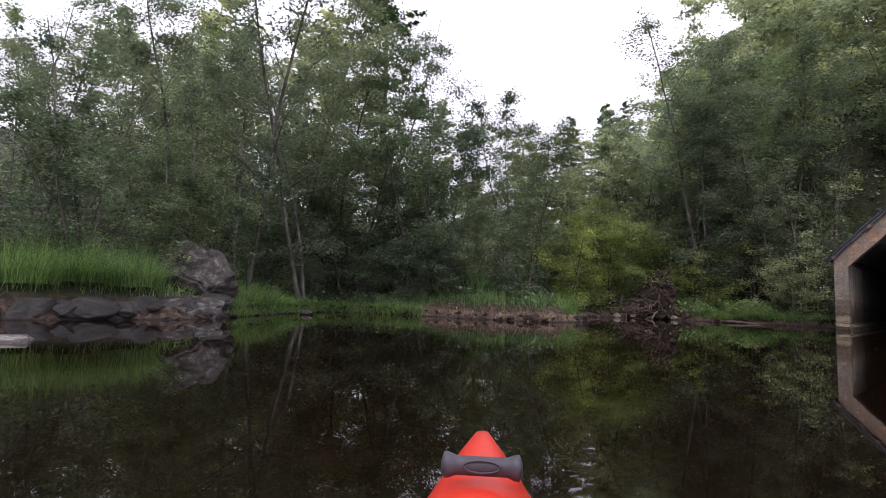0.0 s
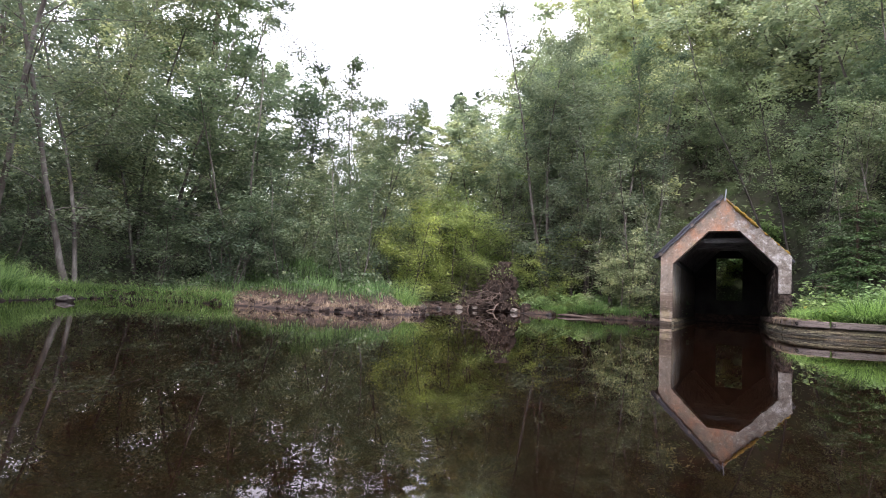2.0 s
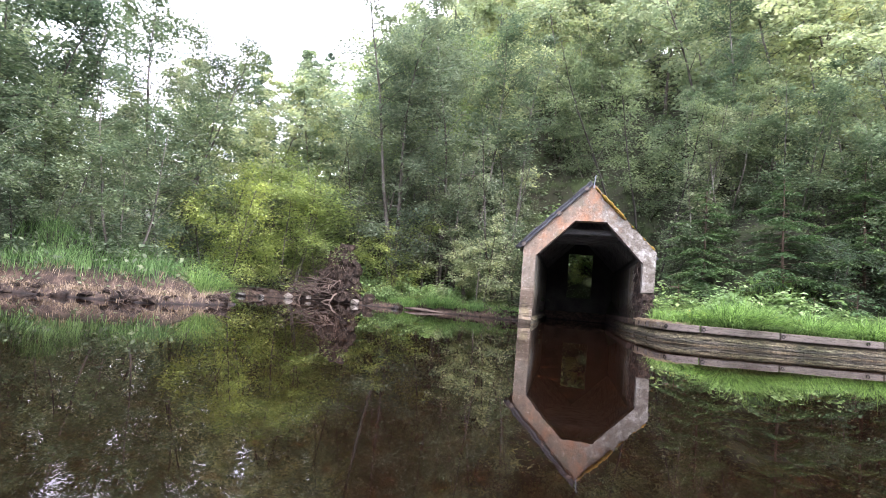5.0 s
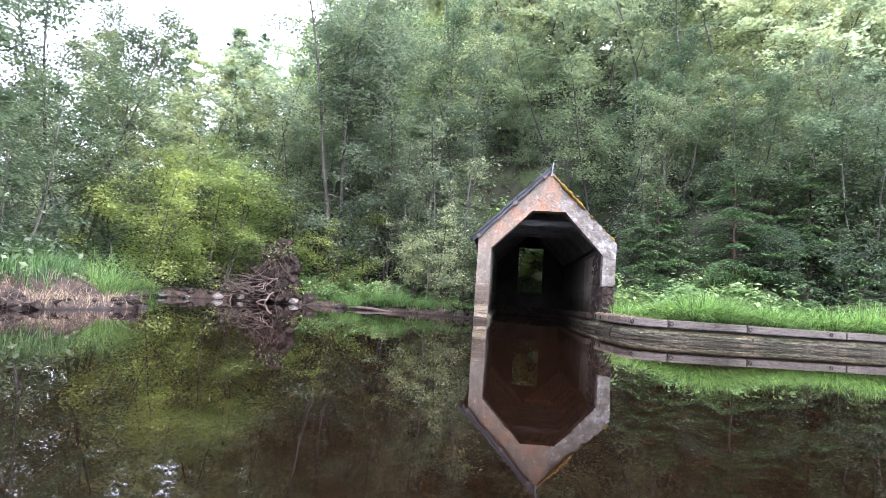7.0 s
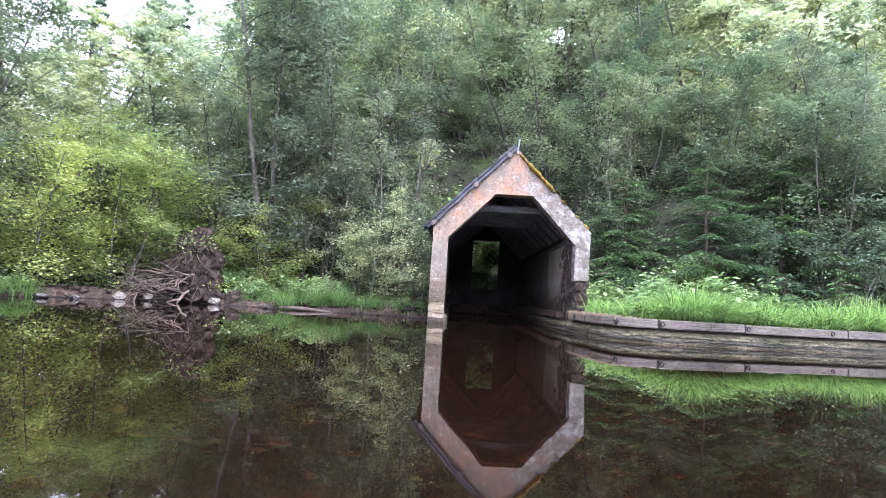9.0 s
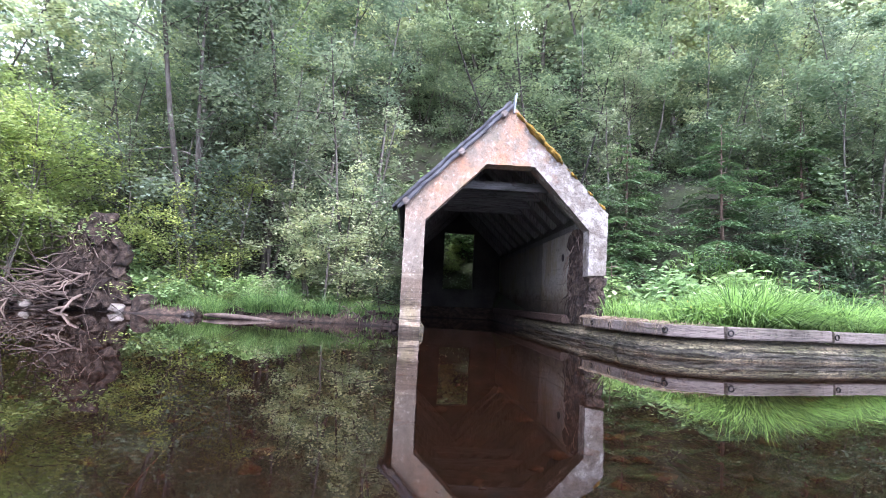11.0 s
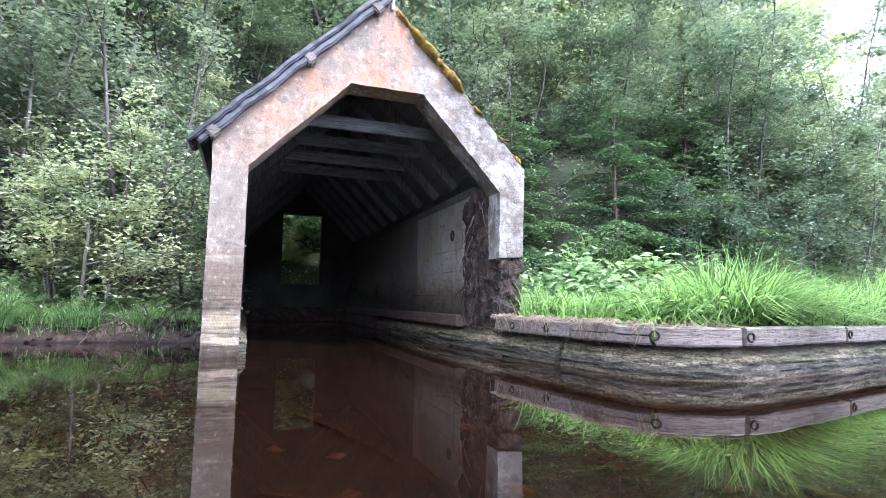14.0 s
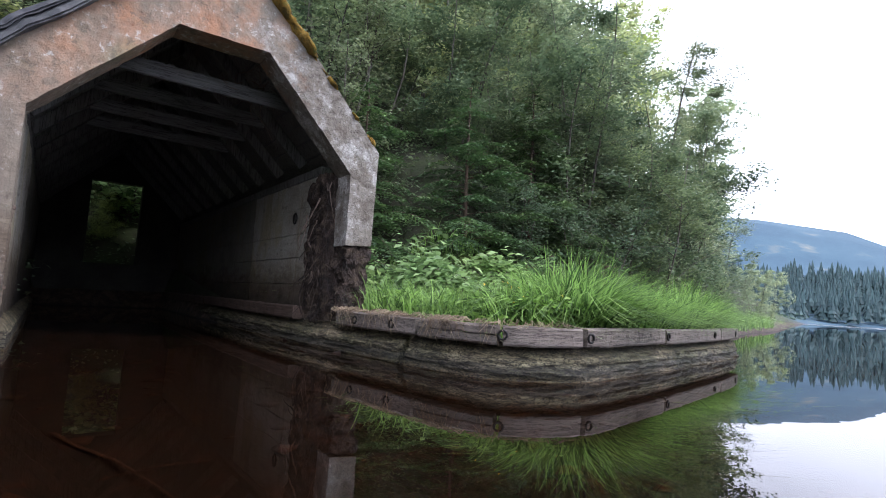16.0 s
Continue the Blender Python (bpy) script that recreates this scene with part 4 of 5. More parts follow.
def plant(key, name, x, y, size=1.0, turn=0.0, label="", category="tree", group="trees on the bank", z=None, stretch=1.0):
    ob = thing(name, (x, y, float(ground_z(x, y)) - 0.05 if z is None else z), label, category, group, turn=turn)
    ob.scale = (size, size, size * stretch)
    for nm, me in zip(("trunk", "crown"), TREES[key]):
        new(nm, me).parent = ob
    return ob


tree_kind("birch0", broadleaf(11, 10.0, 2.4, 0.2, 17500, 0.09, droop=0.45, clump=0.3, three=True), BARK, LEAF)
tree_kind("birch1", broadleaf(12, 11.0, 2.3, 0.18, 17500, 0.09, stems=2, droop=0.5, clump=0.3, three=True), BARK, LEAF)
tree_kind("birch2", broadleaf(13, 8.5, 2.1, 0.15, 15000, 0.09, droop=0.3, lean=0.2, clump=0.3, three=True), BARK, LEAF)
tree_kind("birch3", broadleaf(14, 8.0, 2.2, 0.25, 6500, 0.095, stems=2, clump=0.2, three=True), BARK, LEAF)
tree_kind("alder0", broadleaf(21, 9.0, 2.6, 0.1, 16500, 0.11, stems=2, clump=0.3, three=True), BARK, LEAF_DARK)
tree_kind("alder1", broadleaf(22, 6.5, 2.2, 0.05, 12500, 0.113, stems=3, clump=0.27, three=True), BARK, LEAF_DARK)
tree_kind("alder2", broadleaf(23, 10.5, 2.2, 0.45, 11000, 0.1, three=True, stems=4, lean=0.3), DARK_BARK, LEAF_DARK)
tree_kind("sallow0", broadleaf(31, 4.0, 2.0, 0.03, 15000, 0.075, stems=5, clump=0.28, three=True), BARK, LEAF_LIME)
tree_kind("sallow1", broadleaf(32, 3.2, 1.7, 0.03, 7500, 0.1, stems=5, clump=0.25, three=True), BARK, LEAF_DARK)
tree_kind("willow", broadleaf(33, 2.5, 1.0, 0.06, 15000, 0.058, stems=6, clump=0.14, three=True), BARK, LEAF_GREY)
tree_kind("spruce0", conifer(41, 12.0, 3.2, 10000, 0.2, open_=1.2), CONIFER_BARK, NEEDLE)
tree_kind("spruce1", spray_spruce(42, 4.4, 2.3, 64), CONIFER_BARK, SPRAY)
tree_kind("spruce2", spray_spruce(44, 1.5, 1.5, 26), CONIFER_BARK, SPRAY)
tree_kind("pole_birch", broadleaf(71, 11.0, 2.2, 0.42, 9000, 0.1, stems=2, lean=0.05, clump=0.27, three=True), BARK, LEAF)
tree_kind("pole_alder", broadleaf(72, 9.5, 2.0, 0.4, 8000, 0.1, lean=0.12, clump=0.27, three=True), BARK, LEAF_DARK)
tree_kind("larch", conifer(43, 23.0, 6.5, 20000, 0.3, base=0.16, droop=0.4, open_=0.8), CONIFER_BARK, SPRAY)
tree_kind("bramble", broadleaf(51, 0.9, 0.9, 0.05, 2200, 0.15, stems=7, clump=0.2, limbs=14), BARK, LEAF_BROAD)
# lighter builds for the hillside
tree_kind("hill_birch0", broadleaf(61, 11.0, 2.9, 0.1, 8000, 0.2, droop=0.4, clump=0.27, three=True), BARK, LEAF_HILL_HAZE)
tree_kind("hill_birch1", broadleaf(62, 10.0, 2.9, 0.1, 8000, 0.2, stems=2, droop=0.35, clump=0.27, three=True), BARK, LEAF_HILL_HAZE)
tree_kind("hill_alder0", broadleaf(63, 9.5, 2.9, 0.06, 8000, 0.21, stems=2, clump=0.27, three=True), BARK, LEAF_DARK_HILL_HAZE)
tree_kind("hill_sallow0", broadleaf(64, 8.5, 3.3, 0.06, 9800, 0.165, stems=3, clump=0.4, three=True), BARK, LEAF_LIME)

tree_kind("far_birch", broadleaf(65, 11.0, 3.2, 0.05, 4800, 0.24, droop=0.35, clump=0.3, limbs=20, three=True), BARK, LEAF_HILL_HAZE)
tree_kind("far_alder", broadleaf(66, 9.5, 3.1, 0.05, 4800, 0.24, stems=2, clump=0.3, limbs=20, three=True), BARK, LEAF_DARK_HILL_HAZE)
tree_kind("sapling", broadleaf(73, 4.6, 0.8, 0.25, 1100, 0.085, lean=0.1, clump=0.16, limbs=14, three=True), BARK, LEAF)

KEYED = [  # kind, name, x, y, size, label
    ("larch", "larch_tree", -20.3, -0.9, 0.85, "tall larch with drooping sprays behind the alders"),
    ("birch3", "birch_tree", -13.8, -11.0, 1.35, "tall airy birch above the boulder"),
    ("alder1", "alder_tree", -11.8, -12.4, 0.75, "low dense alder above the boulder"),
    ("birch1", "birch_tree", -12.9, -9.3, 1.0, "leafy birch above the inlet"),
    ("birch0", "birch_tree", -14.6, -12.6, 0.95, "leafy birch above the boulder"),
    ("birch1", "birch_tree", -16.2, -5.9, 1.1, "leafy birch behind the inlet"),
    ("birch0", "birch_tree", -15.8, -8.2, 1.15, "leafy birch behind the inlet"),
    ("alder0", "alder_tree", -14.6, -6.6, 1.0, "dense alder at the inlet"),
    ("alder1", "alder_tree", -12.2, -5.2, 1.05, "spreading alder on the grassy point"),
    ("alder1", "alder_tree", -13.6, -3.0, 1.1, "spreading alder behind the point"),
    ("sallow0", "sallow_bush", -8.7, 3.7, 1.0, "lime-green sallow bush behind the fallen root"),
    ("sallow0", "sallow_bush", -9.4, 2.7, 0.95, "lime-green sallow bush beside the fallen root"),
    ("sallow0", "sallow_bush", -6.1, 3.7, 0.8, "lime-green sallow bush on the bank"),
    ("sallow0", "sallow_bush", -10.7, 1.0, 1.05, "lime-green sallow bush on the bank"),
    ("sallow0", "sallow_bush", -9.6, 3.4, 1.2, "lime-green sallow bush above the bank"),
    ("alder0", "alder_tree", -12.6, 0.5, 0.9, "round-crowned alder at the head of the cove"),
    ("alder0", "alder_tree", -11.3, -0.4, 0.93, "round-crowned alder behind the grassy point"),
    ("birch1", "birch_tree", -12.3, -2.0, 0.68, "slender birch behind the grassy point"),
    ("birch0", "birch_tree", -12.2, 1.6, 0.8, "rounded birch at the head of the cove"),
    ("hill_birch1", "birch_tree", -12.6, 3.6, 0.75, "rounded birch at the head of the cove"),
    ("hill_alder0", "alder_tree", -12.0, 6.2, 0.75, "round-crowned alder at the head of the cove"),
    ("hill_birch1", "birch_tree", -13.8, 5.2, 0.78, "rounded birch at the head of the cove"),
    ("hill_alder0", "alder_tree", -10.2, 6.6, 0.75, "round-crowned alder at the head of the cove"),
    ("hill_alder0", "alder_tree", -18.6, -1.6, 0.85, "round-crowned alder at the head of the cove"),
    ("birch2", "birch_tree", -6.0, 3.2, 1.15, "slim birch with a bare pale stem"),
    ("birch0", "birch_tree", -4.6, 4.2, 1.0, "slim birch above the grassy bank"),
    ("alder2", "alder_tree", 2.3, 6.4, 0.95, "leaning alder with several bare dark stems"),
    ("willow", "willow_bush", -3.1, 2.75, 1.15, "grey-green willow bush beside the boathouse"),
    ("sallow1", "sallow_bush", -2.9, 3.9, 0.95, "leafy bush behind the willow"),
    ("pole_birch", "birch_tree", -5.75, 4.0, 1.05, "pale double-stemmed birch with a high crown"),
    ("pole_alder", "alder_tree", -4.55, 3.9, 1.0, "slim alder with a bare dark stem"),
    ("pole_alder", "alder_tree", -4.75, 4.6, 0.9, "slim alder with a bare dark stem"),
    ("pole_birch", "birch_tree", -2.75, 5.6, 1.0, "slender birch with bare stems beside the boathouse"),
    ("pole_alder", "alder_tree", -7.0, 4.6, 0.8, "slim alder with a bare stem above the fallen root"),
    ("pole_alder", "alder_tree", -3.9, 6.2, 1.05, "slim alder with a bare stem on the slope"),
    ("alder1", "alder_tree", 6.4, 5.4, 0.8, "dense low alder behind the young spruces"),
    ("alder1", "alder_tree", 4.4, 5.9, 0.8, "dense low alder behind the young spruces"),
    ("alder1", "alder_tree", 8.9, 5.0, 0.8, "dense low alder at the end of the quay"),
    ("sallow1", "leafy_bush", 6.5, 3.4, 0.6, "leafy bush between the young spruces"),
    ("pole_birch", "birch_tree", 9.6, 3.9, 0.9, "slender double-stemmed birch at the end of the quay"),
    ("pole_alder", "alder_tree", 5.0, 7.0, 1.05, "slim alder with a bare dark stem behind the spruces"),
    ("spruce1", "young_spruce", 5.4, 3.4, 0.74, "young spruce with spreading sprays behind the quay"),
    ("spruce1", "young_spruce", 7.6, 3.9, 0.85, "young spruce behind the grassy quay"),
    ("spruce1", "young_spruce", 3.5, 4.2, 0.75, "young spruce beside the boathouse"),
    ("spruce2", "young_spruce", 2.5, 2.3, 0.8, "low young spruce beside the boathouse wall"),
    ("spruce2", "young_spruce", 5.6, 1.9, 0.7, "low young spruce at the edge of the grass"),
    ("spruce2", "young_spruce", 7.7, 1.9, 0.85, "low young spruce at the edge of the grass"),
    ("spruce2", "young_spruce", 6.7, 2.3, 0.9, "low young spruce at the edge of the grass"),
    ("bramble", "bramble_bush", 3.4, 2.3, 1.0, "bramble bush with broad pale leaves behind the grass"),
    ("bramble", "bramble_bush", 4.6, 2.1, 1.1, "bramble bush with broad pale leaves behind the grass"),
    ("bramble", "bramble_bush", 2.6, 2.6, 0.9, "bramble bush against the boathouse wall"),
    ("bramble", "bramble_bush", 6.2, 2.5, 0.9, "bramble bush at the wood's edge"),
    ("sallow1", "leafy_bush", 8.4, 2.6, 0.75, "leafy bush at the end of the quay"),
    ("sallow1", "leafy_bush", 3.4, 4.6, 0.7, "leafy bush beside the boathouse"),
    ("bramble", "bramble_bush", 0.15, 10.2, 1.2, "bramble bush behind the boathouse doorway"),
    ("sallow0", "sallow_bush", -0.25, 9.7, 0.3, "lime-green sallow bush behind the boathouse doorway"),
    ("bramble", "bramble_bush", -0.7, 10.6, 1.3, "bramble bush behind the boathouse doorway"),
    ("bramble", "bramble_bush", 0.8, 10.6, 1.3, "bramble bush behind the boathouse doorway"),
    ("sallow1", "leafy_bush", 0.1, 12.0, 0.9, "leafy bush on the slope behind the boathouse"),
    ("alder1", "alder_tree", 10.6, 3.9, 1.0, "dense alder over the reedy shore"),
    ("alder1", "alder_tree", 12.3, 3.7, 0.9, "dense alder over the reedy shore"),
    ("alder1", "alder_tree", 9.0, 4.0, 0.95, "dense alder over the reedy shore"),
    ("alder1", "alder_tree", 14.6, 4.9, 0.95, "dense alder over the reedy shore"),
    ("alder1", "alder_tree", 9.9, 2.7, 0.8, "dense alder over the reedy shore"),
    ("alder1", "alder_tree", 11.4, 3.2, 0.95, "dense alder over the reedy shore"),
    ("alder0", "alder_tree", 13.2, 4.2, 0.85, "dense alder over the reedy shore"),
    ("birch0", "birch_tree", 10.8, 5.0, 0.85, "leafy birch above the reedy shore"),
    ("birch1", "birch_tree", 12.5, 4.8, 0.8, "leafy birch leaning over the shore"),
    ("birch0", "birch_tree", 15.5, 5.0, 1.05, "leafy birch on the lake shore"),
    ("birch1", "birch_tree", 19.5, 6.0, 1.1, "leafy birch on the lake shore"),
    ("birch0", "birch_tree", 25.0, 7.6, 1.1, "leafy birch on the lake shore"),
    ("birch1", "birch_tree", 32.0, 9.8, 1.1, "leafy birch on the lake shore"),
    ("hill_birch0", "birch_tree", -1.7, 14.6, 1.0, "leafy birch on the slope behind the boathouse"),
    ("hill_alder0", "alder_tree", 1.4, 15.8, 1.1, "leafy alder on the slope behind the boathouse"),
    ("hill_birch1", "birch_tree", -0.2, 18.2, 1.15, "leafy birch on the slope behind the boathouse"),
    ("hill_birch0", "birch_tree", 3.6, 13.4, 1.1, "leafy birch on the slope behind the boathouse"),
    ("hill_birch1", "birch_tree", -3.9, 12.6, 1.0, "leafy birch on the slope behind the boathouse"),
    ("alder1", "alder_tree", -3.9, 8.0, 0.9, "dense alder beside the boathouse"),
    ("alder1", "alder_tree", 4.2, 8.6, 0.9, "dense alder beside the boathouse"),
    ("spruce0", "spruce_tree", -14.7, 8.2, 0.74, "dark spruce behind the alders of the cove"),
    ("spruce0", "spruce_tree", -13.4, 9.4, 0.66, "dark spruce behind the alders of the cove"),
    ("spruce0", "spruce_tree", -15.6, 9.2, 0.72, "dark spruce behind the alders of the cove"),
    ("spruce0", "spruce_tree", -14.1, 10.6, 0.75, "dark spruce behind the alders of the cove"),
    ("spruce0", "spruce_tree", -12.6, 10.2, 0.62, "dark spruce behind the alders of the cove"),
]
HEIGHT = {"birch0": 10, "birch1": 11, "birch2": 8.5, "birch3": 8, "alder0": 9, "alder1": 6.5, "sallow1": 3.2, "hill_birch0": 11, "hill_birch1": 10, "hill_alder0": 9.5, "hill_sallow0": 8.5, "far_birch": 11, "far_alder": 9.5}


def treetops(x, y):
    """How high the wood's outline stands above a place: it drops to the valley at the cove's head and to the open lake."""
    west, east, cove = (x - 0.3, y + 15.5), (x + 1.1, y + 4.8), (x + 1.35, y + 8.6)
    a = np.interp(math.degrees(math.atan2(*west)), [-90, -83, -75, -70, -53, -51, -47, -44, -42.5, -41.5, -40, -35, -32, -29, -26.4, -23.6, -18, -16, -12], [25, 25, 27, 40, 40, 21, 18, 14.5, 11, 11, 17, 19, 17, 17.5, 19.5, 24, 27.5, 30, 50])
    b = np.interp(math.degrees(math.atan2(*east)), [38, 45, 50, 55.5, 58, 61, 62.5, 64, 66, 72], [50, 45, 36, 29, 23.5, 22, 15, 7, 5, 4])
    c = np.interp(math.degrees(math.atan2(*cove)), [-50, -43, -40, -36, -31.5, -27, -22, -18], [50, 30, 18, 18.5, 23, 27, 32, 50])
    return 0.5 + min(math.tan(radians(e)) * math.hypot(*q) for e, q in ((a, west), (b, east), (c, cove)))


SAPS = np.random.default_rng(88)
for k in range(22):
    KEYED.append(("sapling", "birch_sapling", float(SAPS.uniform(-8.5, -1.9)), float(SAPS.uniform(3.1, 6.2)), float(SAPS.uniform(0.7, 1.25)), "thin young birch stem with few leaves on the bank"))
for k in range(9):
    KEYED.append(("sapling", "birch_sapling", float(SAPS.uniform(2.4, 9.0)), float(SAPS.uniform(4.2, 6.5)), float(SAPS.uniform(0.8, 1.25)), "thin young birch stem behind the quay"))
for x, y, size in ((-2.7, 9.6, 0.75), (-1.3, 12.4, 0.75), (2.6, 10.8, 0.8), (-3.0, 6.9, 0.6), (0.4, 13.6, 0.8)):
    KEYED.append(("alder1", "alder_tree", x, y, size, "low dense alder on the slope beside the boathouse"))
for x, y, size in ((-6.4, 3.2, 0.8), (-5.3, 3.3, 0.7), (-7.5, 3.4, 0.9), (-4.6, 3.0, 0.6), (-6.0, 2.6, 0.5), (-3.6, 3.3, 0.8)):
    KEYED.append(("bramble", "bramble_bush", x, y, size, "low bramble bush at the edge of the wood"))
taken = []
for k, (key, name, x, y, size, label) in enumerate(KEYED):
    if x > 8.5:
        size = min(size, (treetops(x, y) - float(ground_z(x, y))) / (1.2 * HEIGHT.get(key, 11)))
    plant(key, name, x, y, size, 67 * k, label)
    taken.append((x, y))
rng = np.random.default_rng(77)


def scatter(n, area, gap, lo, hi):
    """Places on land within an area, at some distance from the water and from one another."""
    out = []
    for _ in range(n * 40):
        x, y = rng.uniform(area[0], area[1]), rng.uniform(area[2], area[3])
        if (-3.3 < x < 3.4 and -1 < y < 12.8) or (1 < x < 8.5 and y < 3.2) or not lo < float(shore_distance(x, y, BANK)) < hi:
            continue
        if all((x - a) ** 2 + (y - b) ** 2 > gap * gap for a, b in taken):
            taken.append((x, y))
            out.append((x, y))
            if len(out) == n:
                break
    return out


LABELS = {"birch": "slender birch with drooping light-green leaves", "alder": "dense alder with dark green leaves", "spruce": "dark spruce among the birches", "sallow": "leafy sallow with yellow-green leaves"}


def wood_of(places, kinds, lo, hi):
    for x, y in places:
        key = kinds[rng.integers(len(kinds))]
        base = key.rstrip("0123456789").replace("hill_", "").replace("far_", "")
        size = min(rng.uniform(lo, hi), (treetops(x, y) - float(ground_z(x, y))) / (1.02 * HEIGHT[key]))
        if size < 0.45 * lo:
            continue
        plant(key, base + ("_bush" if key in ("sallow0", "sallow1") else "_tree"), x, y, size, rng.uniform(0, 360), LABELS[base], group="wood round the cove")


wood_of(scatter(20, (-13, 12, 2, 9), 1.8, 1.8, 5.0), ["birch0", "birch1", "birch2", "alder0", "alder1"], 0.85, 1.1)
wood_of(scatter(26, (-12, 12, 2, 9), 1.2, 1.3, 5.0), ["sallow1", "sallow1", "alder1"], 0.55, 0.85)
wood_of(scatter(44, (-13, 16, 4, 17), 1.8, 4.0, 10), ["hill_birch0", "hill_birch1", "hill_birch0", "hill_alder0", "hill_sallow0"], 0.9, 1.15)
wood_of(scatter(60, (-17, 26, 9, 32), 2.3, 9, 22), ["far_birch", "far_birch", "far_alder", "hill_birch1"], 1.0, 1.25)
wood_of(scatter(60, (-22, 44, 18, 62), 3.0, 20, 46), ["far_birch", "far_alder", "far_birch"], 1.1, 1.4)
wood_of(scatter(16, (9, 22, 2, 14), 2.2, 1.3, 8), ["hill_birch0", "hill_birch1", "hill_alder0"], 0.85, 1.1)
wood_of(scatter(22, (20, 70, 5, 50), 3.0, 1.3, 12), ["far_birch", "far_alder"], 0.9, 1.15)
wood_of(scatter(16, (9, 22, 1.5, 12), 1.6, 0.9, 5), ["alder1", "sallow1"], 0.6, 0.9)
wood_of(scatter(7, (-20, -10, -13, -6), 2.2, 2.0, 8), ["birch2", "birch0", "alder0"], 0.95, 1.15)
wood_of(scatter(12, (-24, -6, -24, -13), 2.0, 2.4, 9), ["birch3", "birch3", "birch3"], 0.7, 0.95)
wood_of(scatter(9, (-30, -10, -13, 0), 3.0, 6, 18), ["hill_birch0", "hill_alder0"], 0.9, 1.15)
wood_of(scatter(12, (-24, -11, -5, 12), 2.4, 1.5, 9), ["hill_alder0", "hill_birch1"], 0.5, 0.75)
wood_of(scatter(40, (-46, -12, -5, 34), 2.8, 5, 32), ["far_birch", "far_alder"], 0.6, 0.95)
wood_of(scatter(22, (-17, -6, -18, 3), 1.4, 0.9, 3.5), ["sallow1", "alder1"], 0.5, 0.8)

# undergrowth over the forest floor
r = np.random.default_rng(8)
p = np.stack([r.uniform(-20, 16, 260000), r.uniform(-22, 16, 260000)], 1)
d = shore_distance(p[:, 0], p[:, 1], BANK)
p = p[(d > 0.5) & (d < 12) & ~((np.abs(p[:, 0]) < 1.7) & (p[:, 1] < 8.7)) & ~((p[:, 0] > 1) & (p[:, 0] < 9) & (p[:, 1] < 1.8))][:56000]
c = np.column_stack([p, ground_z(p[:, 0], p[:, 1]) + r.uniform(0.02, 0.45, len(p)) ** 1.5 * (0.6 + 0.8 * (lumps(p[:, 0], p[:, 1], 1.3) > 0))])
tagged(link_mesh("undergrowth", raw_mesh("undergrowth", *leaf_arrays(r, c, 0.11)), LEAF_DARK), "low leafy undergrowth on the forest floor", "undergrowth", kind="stuff")

p = np.stack([r.uniform(-30, 40, 160000), r.uniform(-24, 34, 160000)], 1)
d = shore_distance(p[:, 0], p[:, 1], BANK)
p = p[(d > 8.5) & (d < 24)][:26000]
c = np.column_stack([p, ground_z(p[:, 0], p[:, 1]) + r.uniform(0.02, 1.0, len(p)) ** 1.5])
tagged(link_mesh("undergrowth", raw_mesh("undergrowth", *leaf_arrays(r, c, 0.32, three=True)), LEAF_DARK), "leafy undergrowth on the wooded hillside", "undergrowth", kind="stuff")

# woods on the far shore
r = np.random.default_rng(18)
p = np.stack([r.uniform(120, 460, 60000), r.uniform(-60, 200, 60000)], 1)
d = shore_distance(p[:, 0], p[:, 1], BANK)
p = p[(d > 2) & (d < 130) & (p[:, 0] > 190)][:2000]
hgt, tiers, sides = r.uniform(7, 15, len(p)), 6, 7
verts = []
for k in range(tiers):
    z0, z1 = 0.08 + 0.13 * k, 0.08 + 0.13 * k + 0.28
    for j in range(sides):
        a0 = 2 * np.pi * (j + r.uniform(-0.3, 0.3, len(p))) / sides
        a1 = a0 + 2 * np.pi / sides * 1.1
        rad = hgt * 0.2 * (1 - z0) * r.uniform(0.7, 1.2, len(p))
        g = ground_z(p[:, 0], p[:, 1])
        verts += [np.stack([p[:, 0] + rad * np.cos(a0), p[:, 1] + rad * np.sin(a0), g + hgt * z0], 1), np.stack([p[:, 0] + rad * np.cos(a1), p[:, 1] + rad * np.sin(a1), g + hgt * z0], 1), np.stack([p[:, 0], p[:, 1], g + hgt * min(1.0, z1)], 1)]
v = np.stack(verts, 1).reshape(-1, 3)
tagged(link_mesh("far_wood", raw_mesh("far_wood", v, np.arange(len(v)).reshape(-1, 3)), HAZED_FAR_NEEDLE), "blue-green conifer wood on the far shore", "wood", kind="stuff")

# ---- grass ----
def grass_on(name, label, area, n, lo, hi, height, width, lean, mat, seed, kind="stuff", category="grass", tries=3):
    r = np.random.default_rng(seed)
    p = np.stack([r.uniform(area[0], area[1], n * tries), r.uniform(area[2], area[3], n * tries)], 1)
    sd = shore_distance(p[:, 0], p[:, 1])
    keep = (sd > lo) & (sd < hi) & ~((name == "edge_grass") & (p[:, 1] < -13.2)) & ~((name == "edge_grass") & (np.hypot(p[:, 0] + 8.2, (p[:, 1] + 5.5) * 1.2) < 2.9)) & ~((np.abs(p[:, 0]) < 1.6) & (p[:, 1] > -0.05) & (p[:, 1] < 10))
    p = p[keep][:n]
    roots = np.column_stack([p, np.maximum(ground_z(p[:, 0], p[:, 1]) - 0.02, -0.05)])
    h = height * (0.7 + 0.5 * (0.5 + 0.5 * lumps(p[:, 0], p[:, 1], 3.1)))
    return tagged(link_mesh(name, raw_mesh(name, *blades(r, roots, h, width, lean, 4 if name == "quay_grass" else 3)), mat), label, category, kind=kind)


